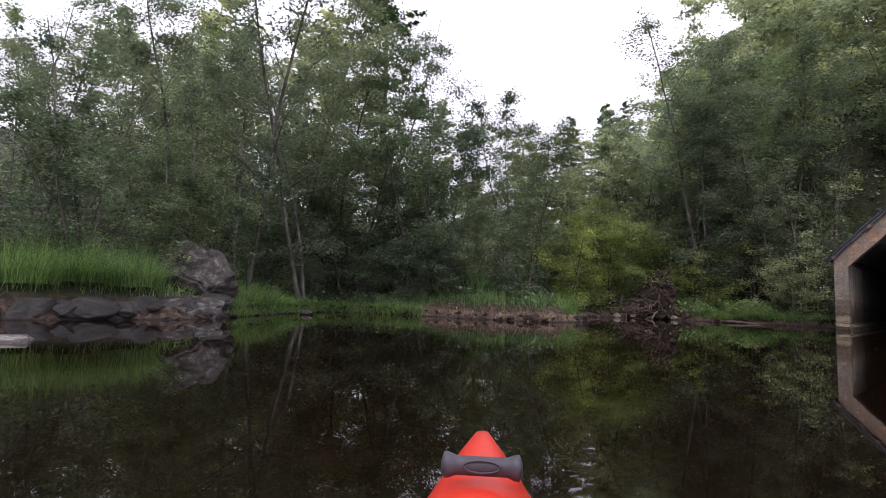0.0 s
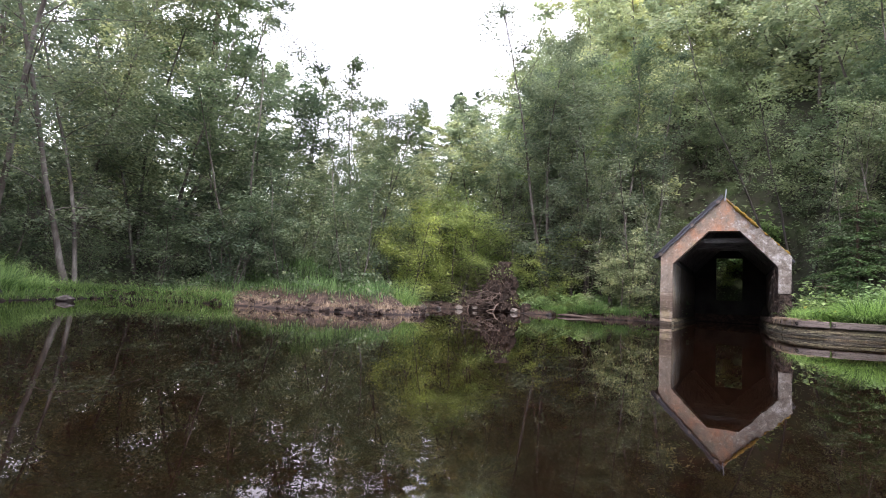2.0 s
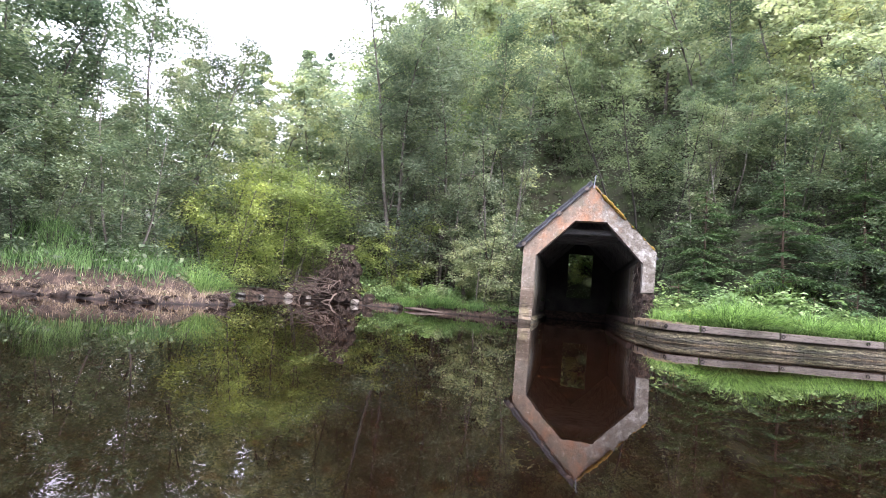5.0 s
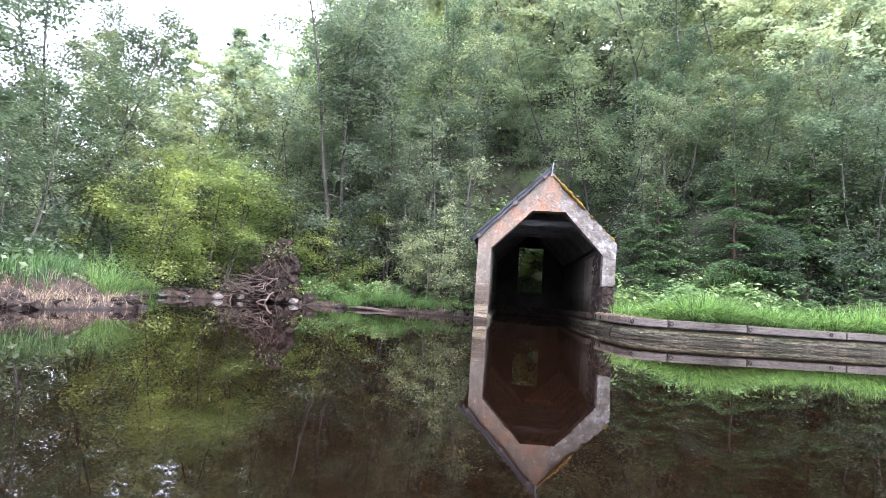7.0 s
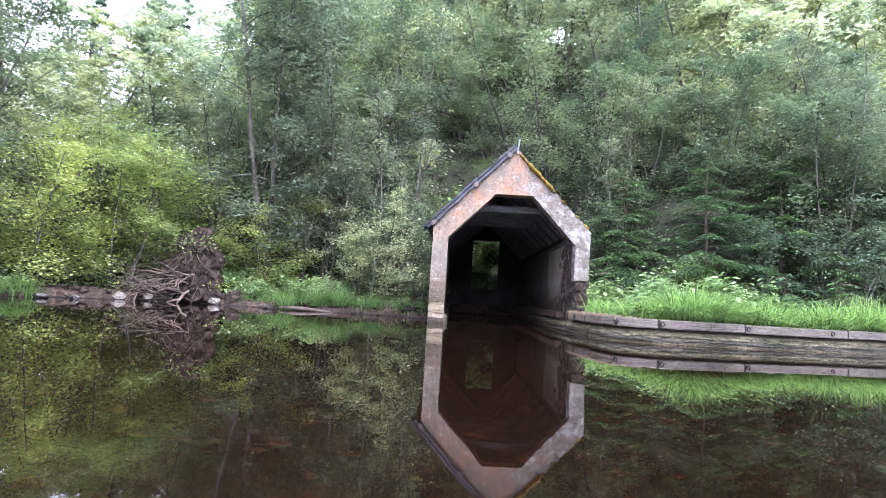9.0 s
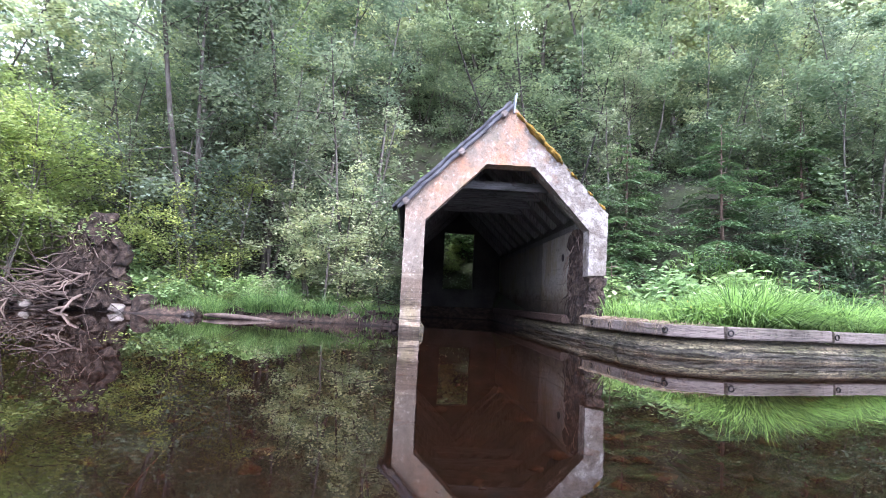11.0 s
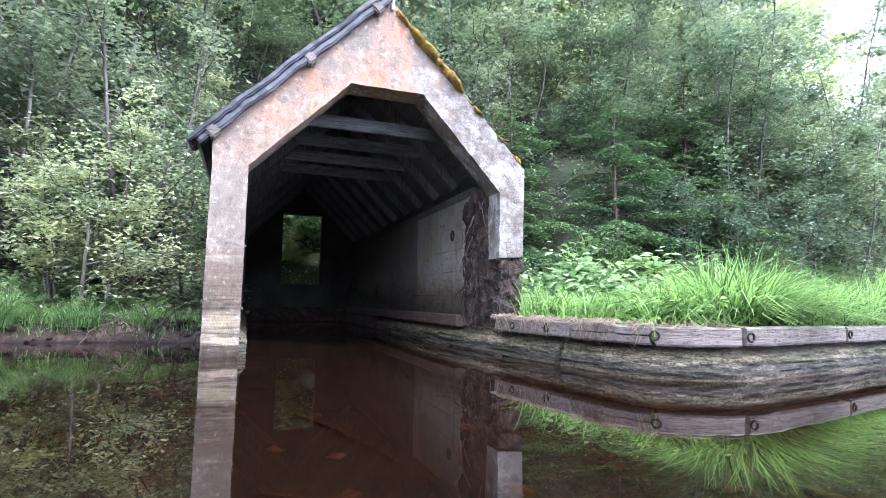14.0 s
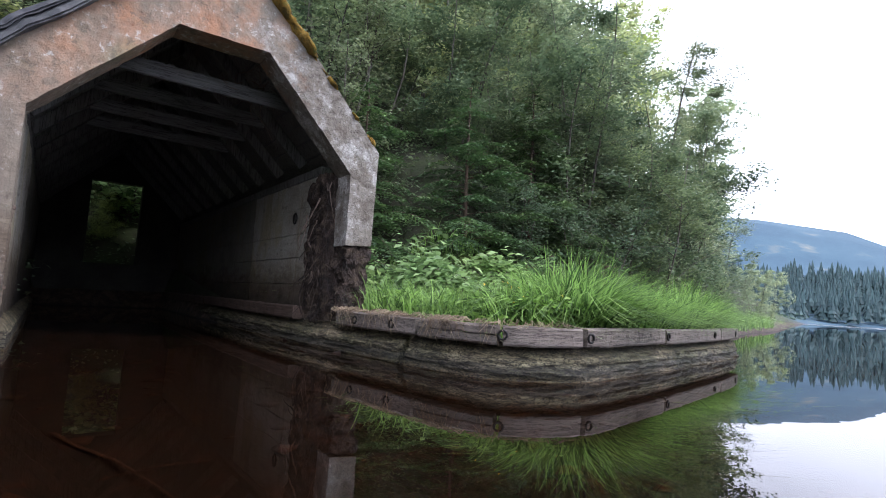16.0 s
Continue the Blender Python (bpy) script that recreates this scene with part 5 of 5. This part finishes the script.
def tussock(x, y, n, radius, height, lean, mat, name, label, seed, width=0.009, group="tussocks"):
    r = np.random.default_rng(seed)
    a, d = r.uniform(0, 2 * np.pi, n), radius * np.sqrt(r.uniform(0, 1, n))
    off = np.stack([np.cos(a) * d, np.sin(a) * d, 0 * a], 1)
    ob = link_mesh(name, raw_mesh(name, *blades(r, off, height * r.uniform(0.7, 1.1, n), width, np.concatenate([off[:, :2] / radius * lean, off[:, 2:]], 1), 4)), mat)
    ob.location = (x, y, float(ground_z(x, y)) - 0.03)
    return tagged(ob, label, "grass", group, "stuff")


grass_on("quay_grass", "lush bright-green grass behind the quay planks", (1.3, 7.6, -2.15, 3.4), 19000, 0.0, 4.2, 0.52, 0.018, 0.95, GRASS, 1)
grass_on("bank_grass", "green grass along the wooded bank", (-6.0, -1.5, 1.6, 4.0), 2200, 0.02, 1.2, 0.3, 0.012, 0.8, RUSH, 2)
grass_on("point_grass", "grass on the low point of the bank", (-13, -6.2, -8, 0.5), 11000, 0.72, 2.6, 0.42, 0.014, 0.5, RUSH, 3)
grass_on("point_straw", "dry pale grass on the eroded edge of the point", (-12, -5.8, -8, -3.2), 4200, -0.06, 0.85, 0.24, 0.009, 1.1, STRAW, 13, tries=12)
grass_on("cove_grass", "tall soft grass on the bank of the cove", (-15, -6.0, -22, -10), 18000, 0.42, 3.0, 0.58, 0.014, 0.7, RUSH, 4)
grass_on("edge_grass", "grass hanging over the water's edge", (-14, -4.0, -18, 0.4), 18000, -0.12, 0.25, 0.4, 0.013, 1.3, RUSH, 5, tries=18)
grass_on("edge_grass", "short grass and weeds at the foot of the wooded bank", (-6.2, -1.6, 1.2, 2.6), 1500, -0.02, 0.4, 0.28, 0.012, 1.0, RUSH, 15, tries=8)
grass_on("shore_grass", "reedy grass along the shore beyond the quay", (6.8, 30, -0.7, 9), 9000, 0.0, 1.6, 0.7, 0.016, 0.5, RUSH, 6)
# dry grass that hangs over the planks
r = np.random.default_rng(21)
i = near(1.2, -0.1) + r.integers(0, near(2.0, -2.17) - near(1.2, -0.1), 420)
i = np.concatenate([i, near(2.0, -2.17) + r.integers(0, near(6.5, -1.12) - near(2.0, -2.17), 200)])
strands = []
clumps_ = near(1.2, -0.1) + np.sort(r.integers(0, near(1.6, -2.0) - near(1.2, -0.1), 11))
for q in np.concatenate([np.repeat(clumps_, 11), i[:110]]):
    q = int(np.clip(q + r.normal() * 1.6, 0, len(QLINE) - 1))
    hang = r.uniform(0.02, 0.16) if len(strands) < 121 else r.uniform(-0.02, 0.03)
    way, along = np.array([*QOUT[q], 0.0]), np.array([*QD[q], 0.0]) * r.normal() * 0.05
    base = np.array([*QLINE[q], 0.372]) - way * r.uniform(0.03, 0.1)
    pts = [base, base + way * 0.05 + [0, 0, r.uniform(0.005, 0.04)], base + way * 0.12 + along * 0.5, np.array([*QLINE[q], 0.37 - 0.5 * hang]) + way * r.uniform(0.055, 0.075) + along, np.array([*QLINE[q], 0.37 - hang]) + way * r.uniform(0.055, 0.075) + along * 1.6]
    strands.append((np.array(pts), np.linspace(0.0035, 0.0015, 5)))
tagged(link_mesh("straw_fringe", raw_mesh("straw_fringe", *tube_arrays(strands, 3)), STRAW), "dry straw hanging over the quay planks", "grass", kind="stuff")
for k, (x, y, rad, h, n) in enumerate(((2.8, -1.45, 0.4, 0.9, 1500), (3.35, -1.15, 0.42, 0.88, 1500), (2.3, -1.3, 0.3, 0.6, 900), (4.4, -0.95, 0.45, 0.75, 1400), (5.5, -0.75, 0.4, 0.75, 1100), (6.2, -0.6, 0.35, 0.8, 1000), (6.75, -0.3, 0.4, 0.9, 1200), (7.3, 0.1, 0.35, 0.9, 900), (8.1, 0.5, 0.35, 0.9, 800))):
    tussock(x, y, n, rad, h, 1.25, GRASS, "grass_tussock", "thick arching tussock of bright grass on the quay", 100 + k, 0.02, "tussocks on the quay")
for k, (x, y, rad, h, n) in enumerate(((-7.25, -4.35, 0.3, 1.15, 520), (-4.95, 2.05, 0.16, 0.62, 600), (-4.25, 2.05, 0.17, 0.6, 600), (-3.7, 2.0, 0.2, 0.62, 700), (-2.9, 2.0, 0.25, 0.5, 400), (-2.3, 2.05, 0.25, 0.45, 350), (-9.3, -15.0, 0.45, 0.9, 900), (-9.5, -15.7, 0.5, 0.9, 900), (-9.4, -16.5, 0.5, 0.95, 900), (-10.1, -14.9, 0.45, 0.85, 800), (-10.3, -16.2, 0.5, 0.95, 900), (-10.7, -12.4, 0.4, 0.8, 700), (-11.3, -11.6, 0.4, 0.8, 700), (-11.0, -12.9, 0.35, 0.8, 600), (9.2, 0.9, 0.4, 0.8, 500), (7.6, -0.1, 0.3, 0.75, 500), (8.7, 0.5, 0.35, 0.75, 500))):
    tussock(x, y, n, rad, h, 0.9, RUSH, "rush_tussock", "tall green rush tussock at the water's edge", 200 + k, 0.009, "rushes on the bank")


# ferns at the wood's edge
def fern_mesh(seed):
    r = np.random.default_rng(seed)
    tri, base = [], []
    for k in range(10):
        a = 2 * np.pi * (k + r.uniform(-0.3, 0.3)) / 10
        out, L = np.array([np.cos(a), np.sin(a), 0]), r.uniform(0.5, 0.8)
        side = np.array([-np.sin(a), np.cos(a), 0])
        s = np.linspace(0.12, 1, 26)
        rib = out[None] * (L * s * 0.85)[:, None] + np.array([0, 0, 1.0])[None] * (L * (1.1 * s - 0.95 * s * s))[:, None]
        w = 0.17 * np.sin(np.pi * np.clip(s, 0, 1) ** 0.7) + 0.01
        for sg in (-1, 1):
            tip = rib + side * (sg * w)[:, None] + out * 0.04 - np.array([0, 0, 0.02]) * r.uniform(0, 2, (26, 1))
            tri += [np.stack([rib - out * 0.012, rib + out * 0.016, tip], 1)]
    v = np.concatenate(tri).reshape(-1, 3)
    return raw_mesh("fern", v, np.arange(len(v)).reshape(-1, 3))


FERNS = [fern_mesh(5), fern_mesh(6), fern_mesh(7)]
for me in FERNS:
    me.materials.append(FERN)
r = np.random.default_rng(31)
for k in range(46):
    x, y = (r.uniform(2.2, 8.5), r.uniform(1.7, 3.3)) if k < 20 else (r.uniform(-6.0, -2.2), r.uniform(2.6, 4.2))
    ob = new("fern", FERNS[k % 3])
    ob.matrix_basis = pose(x, y, float(ground_z(x, y)) - 0.02, r.uniform(-8, 8), r.uniform(-8, 8), r.uniform(0, 360)) @ Matrix.Diagonal((*[r.uniform(0.8, 1.3)] * 3, 1))
    tagged(ob, "green fern with arching fronds at the wood's edge", "fern", "ferns")

# clods, twigs and gravel along the water's edge
r = np.random.default_rng(41)
p = np.stack([r.uniform(-14, -1.5, 60000), r.uniform(-18.5, 3, 60000)], 1)
d = shore_distance(p[:, 0], p[:, 1])
p = p[(d > -0.1) & (d < 0.2)][:330]
c = np.column_stack([p, np.maximum(0.0, ground_z(p[:, 0], p[:, 1])) + 0.01])
unit = np.array([(1, 0, 0), (-1, 0, 0), (0, 1, 0), (0, -1, 0), (0, 0, 1), (0, 0, -1)], float)
v = (c[:, None] + (unit[None] + 0.35 * r.normal(size=(len(c), 6, 3))) * (r.uniform(0.25, 1, (len(c), 1, 1)) ** 2 * 0.12) * [1.2, 1.2, 0.7]).reshape(-1, 3)
octa = np.array([(0, 2, 4), (2, 1, 4), (1, 3, 4), (3, 0, 4), (2, 0, 5), (1, 2, 5), (3, 1, 5), (0, 3, 5)])
f = (octa[None] + 6 * np.arange(len(c))[:, None, None]).reshape(-1, 3)
tagged(link_mesh("shore_clods", raw_mesh("shore_clods", v, f), PEAT), "peat clods and gravel along the water's edge", "clods", kind="stuff")
twigs = [(wander(r, q + [0, 0, 0.03], r.normal(size=3) * [1, 1, 0.25], r.uniform(0.2, 0.7), 5, 0.2), np.linspace(r.uniform(0.004, 0.012), 0.002, 6)) for q in c[::2]]
tagged(link_mesh("shore_twigs", raw_mesh("shore_twigs", *tube_arrays(twigs, 4)), ROOT), "dead twigs along the water's edge", "twigs", kind="stuff")

# broad-leaved weeds and small yellow flowers in the quay grass
r = np.random.default_rng(51)
c = []
for k in range(60):
    i = near(1.25, -0.2) + r.integers(0, near(5.9, -1.3) - near(1.25, -0.2))
    q = QLINE[i] - QOUT[i] * r.uniform(0.28, 0.9)
    c.append(np.column_stack([q + r.normal(size=(22, 2)) * 0.09, 0.3 + r.uniform(0.02, 0.28, 22)]))
tagged(link_mesh("quay_weeds", raw_mesh("quay_weeds", *leaf_arrays(r, np.concatenate(c), 0.085, 0.4)), GRASS), "broad-leaved weeds among the quay grass", "weeds", kind="stuff")
YELLOW = material("yellow_petals", (0.75, 0.5, 0.03), 0.6)[0]
c = np.array([[*(QLINE[i] - QOUT[i] * r.uniform(0.15, 0.9)), r.uniform(0.5, 0.68)] for i in near(1.4, -1.6) + r.integers(0, near(5, -1.55) - near(1.4, -1.6), 26)])
tagged(link_mesh("yellow_flowers", raw_mesh("yellow_flowers", *leaf_arrays(r, np.repeat(c, 4, 0) + r.normal(size=(104, 3)) * 0.004, 0.013, 0.9)), YELLOW), "small yellow flowers in the quay grass", "flowers", kind="stuff")


# ---- boulders and stones ----
def boulder(name, x, y, z, size, seed, label, mat=ROCK, group="stones on the bank", turn=0.0, detail=4, amount=0.3):
    bm = bmesh.new()
    bmesh.ops.create_icosphere(bm, subdivisions=detail, radius=0.5)
    r = random.Random(seed)
    cuts = [(Vector([r.gauss(0, 1) for _ in range(3)]).normalized(), r.uniform(0.3, 0.44)) for _ in range(15)]
    for v in bm.verts:
        v.co *= 1 + amount * noise.noise(v.co * 2.2 + Vector((seed, 0, seed)))
        # split faces, as broken rock has
        for way, d in cuts:
            over = v.co.dot(way) - d
            if over > 0:
                v.co -= way * over * 0.92
        # open joints and a pitted skin
        crack = abs(noise.noise(v.co * Vector((1.7, 1.7, 2.2)) + Vector((0, seed, 0))))
        v.co *= 1 - 0.06 * max(0.0, 1 - crack / 0.05)
        v.co += noise.noise_vector(v.co * 6 + Vector((seed, 0, 0))) * 0.02 + noise.noise_vector(v.co * 15 + Vector((seed, seed, 0))) * 0.012
    bmesh.ops.scale(bm, vec=size, verts=bm.verts)
    ob = part(name, bm, mat, smooth=False)
    ob.matrix_basis = pose(x, y, z, 0, 0, turn)
    return tagged(ob, label, "rock", group)


boulder("boulder", -10.45, -13.55, 0.78, (1.85, 1.7, 1.5), 8.4, "large grey lichen-covered boulder on the bank", turn=35, detail=6, amount=0.25)
boulder("boulder", -9.4, -14.3, 0.05, (1.6, 2.4, 0.95), 11.3, "low slanting slab of rock at the water's edge", turn=25, detail=5, amount=0.3)
boulder("boulder", -9.75, -13.4, 0.2, (0.8, 0.8, 0.6), 15.1, "dark wedge of rock under the boulder", SHADED_DAMP, turn=60, detail=4, amount=0.3)
for k, (x, y, s) in enumerate(((-8.95, -14.95, 0.7), (-8.95, -15.6, 0.85), (-9.05, -16.4, 0.8), (-8.8, -15.25, 0.45), (-8.85, -17.2, 0.9), (-8.75, -16.0, 0.4), (-10.5, -12.3, 0.5), (-10.9, -11.8, 0.4), (-9.0, -16.0, 0.6))):
    boulder("bank_stone", x, y, 0.12, (s, s * 1.2, s * 0.75), 7 + k, "dark wet stone at the foot of the bank", SHADED_DAMP, turn=40 * k, detail=4, amount=0.35)
boulder("flat_stone", -5.1, -17.1, 0.0, (0.9, 0.5, 0.14), 21, "pale flat stone just above the water", detail=4)
for k, (x, y, s) in enumerate(((-9.3, 0.1, 0.35), (-8.9, 0.5, 0.25), (-5.3, 1.8, 0.3), (-10.8, -10.6, 0.4), (-11.5, -7.2, 0.6), (-12.2, -7.9, 0.5))):
    boulder("bank_stone", x, y, 0.04, (s, s * 0.7, s * 0.5), 31 + k, "grey stone at the water's edge", turn=70 * k, detail=3)

# ---- upturned root ----
stump = thing("fallen_root", (-7.5, 2.5, 0), "upturned root plate of a fallen tree, brown peat and tangled roots", "tree root")


def plate_side(q, sx):
    """Where the root plate's edge lies at a share q of its height: steep on one side, sloping on the other."""
    return 0.85 - 0.45 * q ** 1.6 if sx > 0 else -0.85 + 0.5 * q


bm = bmesh.new()
bmesh.ops.create_icosphere(bm, subdivisions=5, radius=1.0)
for v in bm.verts:
    q = 0.5 + 0.5 * v.co.z
    flat = math.hypot(v.co.x, v.co.y)
    full = min(1.0, flat / 0.55)
    ux, uy = (v.co.x / flat, v.co.y / flat) if flat > 1e-6 else (0, 0)
    l_, r_ = plate_side(q, -1), plate_side(q, 1)
    v.co = Vector((0.5 * (l_ + r_) + 0.5 * (r_ - l_) * ux * full, uy * full * (0.5 - 0.25 * q) + 0.15 * q, -0.1 + 1.8 * q))
roughen(bm, 0.22, 2.2, 1)
roughen(bm, 0.14, 6.5, 2)
roughen(bm, 0.045, 15, 3)
roughen(bm, 0.02, 34, 4)
part("earth_clod", bm, PEAT, stump, smooth=True)
r = np.random.default_rng(9)
for k in range(150):
    hanging = k < 90
    q0, u = (r.uniform(0.25, 1.0), r.uniform(-1, 1)) if hanging else (r.uniform(0.05, 0.45), r.uniform(-1.1, 0.4))
    l_, r_ = plate_side(q0, -1), plate_side(q0, 1)
    at = np.array([0.5 * (l_ + r_) + 0.5 * (r_ - l_) * u, -(0.52 - 0.25 * q0) * math.sqrt(max(0.0, 1 - u * u)) + 0.15 * q0 - 0.03, -0.1 + 1.75 * q0])
    way = (r.uniform(-0.8, 0.5), -0.25, r.uniform(-1.2, -0.2)) if hanging else (r.uniform(-1.6, -0.2), r.uniform(-0.9, 0.1), r.uniform(-0.25, 0.25))
    line = wander(r, at, way, r.uniform(0.35, 0.9) if hanging else r.uniform(0.9, 1.9), 12, 0.2, -0.02)
    line[:, 2] = np.maximum(line[:, 2], -0.15)
    rad = r.uniform(0.006, 0.018) if hanging else r.uniform(0.012, 0.035)
    link_mesh("root", raw_mesh("root", *tube_arrays([(line, np.linspace(rad, 0.003, 13))], 5), True), ROOT if k % 3 == 0 or k > 110 else PEAT, stump)
PALE_STONE = two_scale("pale_stone", [(0.35, (0.2, 0.17, 0.145)), (0.6, (0.38, 0.34, 0.3))], 3, 25, dist=0.01)
for x, y, s_ in ((-8.75, 1.75, 0.32), (-8.2, 2.0, 0.26), (-6.75, 2.25, 0.3)):
    boulder("bank_stone", x, y, 0.08, (s_ * 1.3, s_, s_ * 0.8), 51 + x, "pale stone at the water's edge beside the fallen root", PALE_STONE, turn=30 * x, detail=3)
boulder("mossy_stone", -6.35, 2.35, 0.1, (0.55, 0.5, 0.55), 41, "dark mossy stone beside the fallen root", PEAT, turn=10, detail=3)
log = link_mesh("drift_log", raw_mesh("drift_log", *tube_arrays([(wander(np.random.default_rng(3), (-5.0, 1.75, 0.05), (1, 0.02, 0), 1.25, 8, 0.03), np.array([0.02, 0.04, 0.046, 0.044, 0.045, 0.04, 0.036, 0.03, 0.01]))], 8), True), ROOT)
tagged(log, "bleached log lying along the water's edge", "log")
tangle = thing("root_tangle", (-2.05, 1.62, 0.1), "bare roots trailing from the bank into the water", "tree root")
r = np.random.default_rng(19)
for k in range(26):
    line = wander(r, (r.uniform(-0.7, 0.45), r.uniform(-0.05, 0.25), r.uniform(0.05, 0.35)), (r.uniform(-0.7, 0.7), -0.7, r.uniform(-0.9, 0.2)), r.uniform(0.35, 0.8), 8, 0.3, -0.06)
    line[:, 2] = np.maximum(line[:, 2], -0.3)
    link_mesh("root", raw_mesh("root", *tube_arrays([(line, np.linspace(r.uniform(0.005, 0.011), 0.002, 9))], 5), True), ROOT if k % 3 == 0 else PEAT, tangle)

# ---- stones and sunken twigs on the lake bed ----
r = np.random.default_rng(61)
p = np.stack([r.uniform(-5, 5, 2600), r.uniform(-9, 2, 2600)], 1)
p = p[shore_distance(p[:, 0], p[:, 1]) < -0.2][:1500]
c = np.column_stack([p, ground_z(p[:, 0], p[:, 1])])
v = (c[:, None] + (unit[None] + 0.3 * r.normal(size=(len(c), 6, 3))) * (r.uniform(0.2, 1, (len(c), 1, 1)) ** 2 * 0.085) * [1.2, 1.2, 0.5]).reshape(-1, 3)
f = (octa[None] + 6 * np.arange(len(c))[:, None, None]).reshape(-1, 3)
SILT = two_scale("silty_stone", [(0.35, (0.008, 0.003, 0.0018)), (0.6, (0.04, 0.016, 0.008))], 1.5, 20, rough=1.0)
tagged(link_mesh("lake_bed_stones", raw_mesh("lake_bed_stones", v, f), SILT), "red-brown stones on the shallow lake bed", "stones", kind="stuff")
sunk = [(wander(r, q + [0, 0, 0.05], r.normal(size=3) * [1, 1, 0.08], r.uniform(0.3, 1.3), 6, 0.12), np.linspace(r.uniform(0.006, 0.018), 0.003, 7)) for q in c[::9]]
sunk = [(np.minimum(q, [99, 99, -0.3]), w) for q, w in sunk]
tagged(link_mesh("sunken_twigs", raw_mesh("sunken_twigs", *tube_arrays(sunk, 4)), SILT), "sunken twigs on the lake bed", "twigs", kind="stuff")

# ---- kayak, as it lies at the start ----
kx, ky, kyaw = ROWS[0][1], ROWS[0][2], ROWS[0][3] - 4.7
kayak = thing("kayak", (kx, ky, 0.0), "red plastic kayak with a black carrying handle at the bow, afloat", "kayak", turn=kyaw)
RED = two_scale("red_plastic", [(0.35, (0.62, 0.035, 0.018)), (0.65, (0.72, 0.05, 0.025))], 3, 120, rough=0.38, bump=0.08, dist=0.002, dark=0.9)
GRIP = two_scale("grey_rubber", [(0.35, (0.035, 0.035, 0.045)), (0.65, (0.06, 0.06, 0.075))], 8, 90, rough=0.5, bump=0.15, dist=0.002, dark=0.8)
BOW, STERN = 1.2, -2.7
bm, rings = bmesh.new(), []
for s in np.linspace(0, 1, 61):
    y = STERN + (BOW - STERN) * s
    half = min(0.02 + 0.15 * (BOW - y), 0.33, 0.02 + 0.26 * (y - STERN))
    half = half - 0.012 * math.exp(-((half - 0.33) / 0.03) ** 2)
    f = half / 0.33
    deck = 0.228 + 0.05 * f - 0.012 * max(0, (y - 1.0) / 0.2) ** 2
    keel = -0.12 * min(1, 2.5 * f) + 0.16 * max(0, (y - 0.95) / 0.25) ** 2 + 0.12 * max(0, (-2.5 - y) / 0.2) ** 2
    side_z = deck - 0.075 * f - 0.012
    pts = [(0, deck), (half * 0.3, deck - 0.012 * f), (half * 0.62, deck - 0.04 * f), (half, side_z), (half * 0.96, 0.35 * side_z + 0.65 * keel), (half * 0.6, keel + 0.01), (0, keel)]
    rings.append([bm.verts.new((x, y, z)) for x, z in pts + [(-x, z) for x, z in pts[-2:0:-1]]])
for a, b in zip(rings, rings[1:]):
    for k in range(len(a)):
        bm.faces.new((a[k], a[(k + 1) % len(a)], b[(k + 1) % len(b)], b[k]))
bm.faces.new(rings[0])
bm.faces.new(rings[-1][::-1])
bmesh.ops.recalc_face_normals(bm, faces=bm.faces[:])
part("hull", bm, RED, kayak, smooth=True)
hy, hz = 0.795, 0.264
bm, rings = bmesh.new(), []
for k, x in enumerate(np.linspace(-0.058, 0.058, 29)):
    e = abs(x) / 0.058
    up = 0.0135 + 0.0045 * step(e, 0.6, 0.85) - 0.012 * step(e, 0.955, 1.0)
    rings.append([bm.verts.new((x, hy + up * 0.8 * math.cos(q), hz + up * math.sin(q))) for q in np.linspace(0, 2 * math.pi, 14, endpoint=False)])
for a, b in zip(rings, rings[1:]):
    for k in range(14):
        bm.faces.new((a[k], a[(k + 1) % 14], b[(k + 1) % 14], b[k]))
bm.faces.new(rings[0])
bm.faces.new(rings[-1])
bmesh.ops.recalc_face_normals(bm, faces=bm.faces[:])
handle = part("handle", bm, GRIP, kayak, "black moulded carrying grip", smooth=True)
a = np.linspace(0, 2 * np.pi, 33)
oval = np.stack([0.026 * np.cos(a), np.full(33, hy - 0.0105), hz + 0.002 + 0.0085 * np.sin(a)], 1)
link_mesh("grip_panel", raw_mesh("grip_panel", *tube_arrays([(oval, np.full(33, 0.0018))], 6), True), GRIP, handle, "oval rim moulded on the grip")
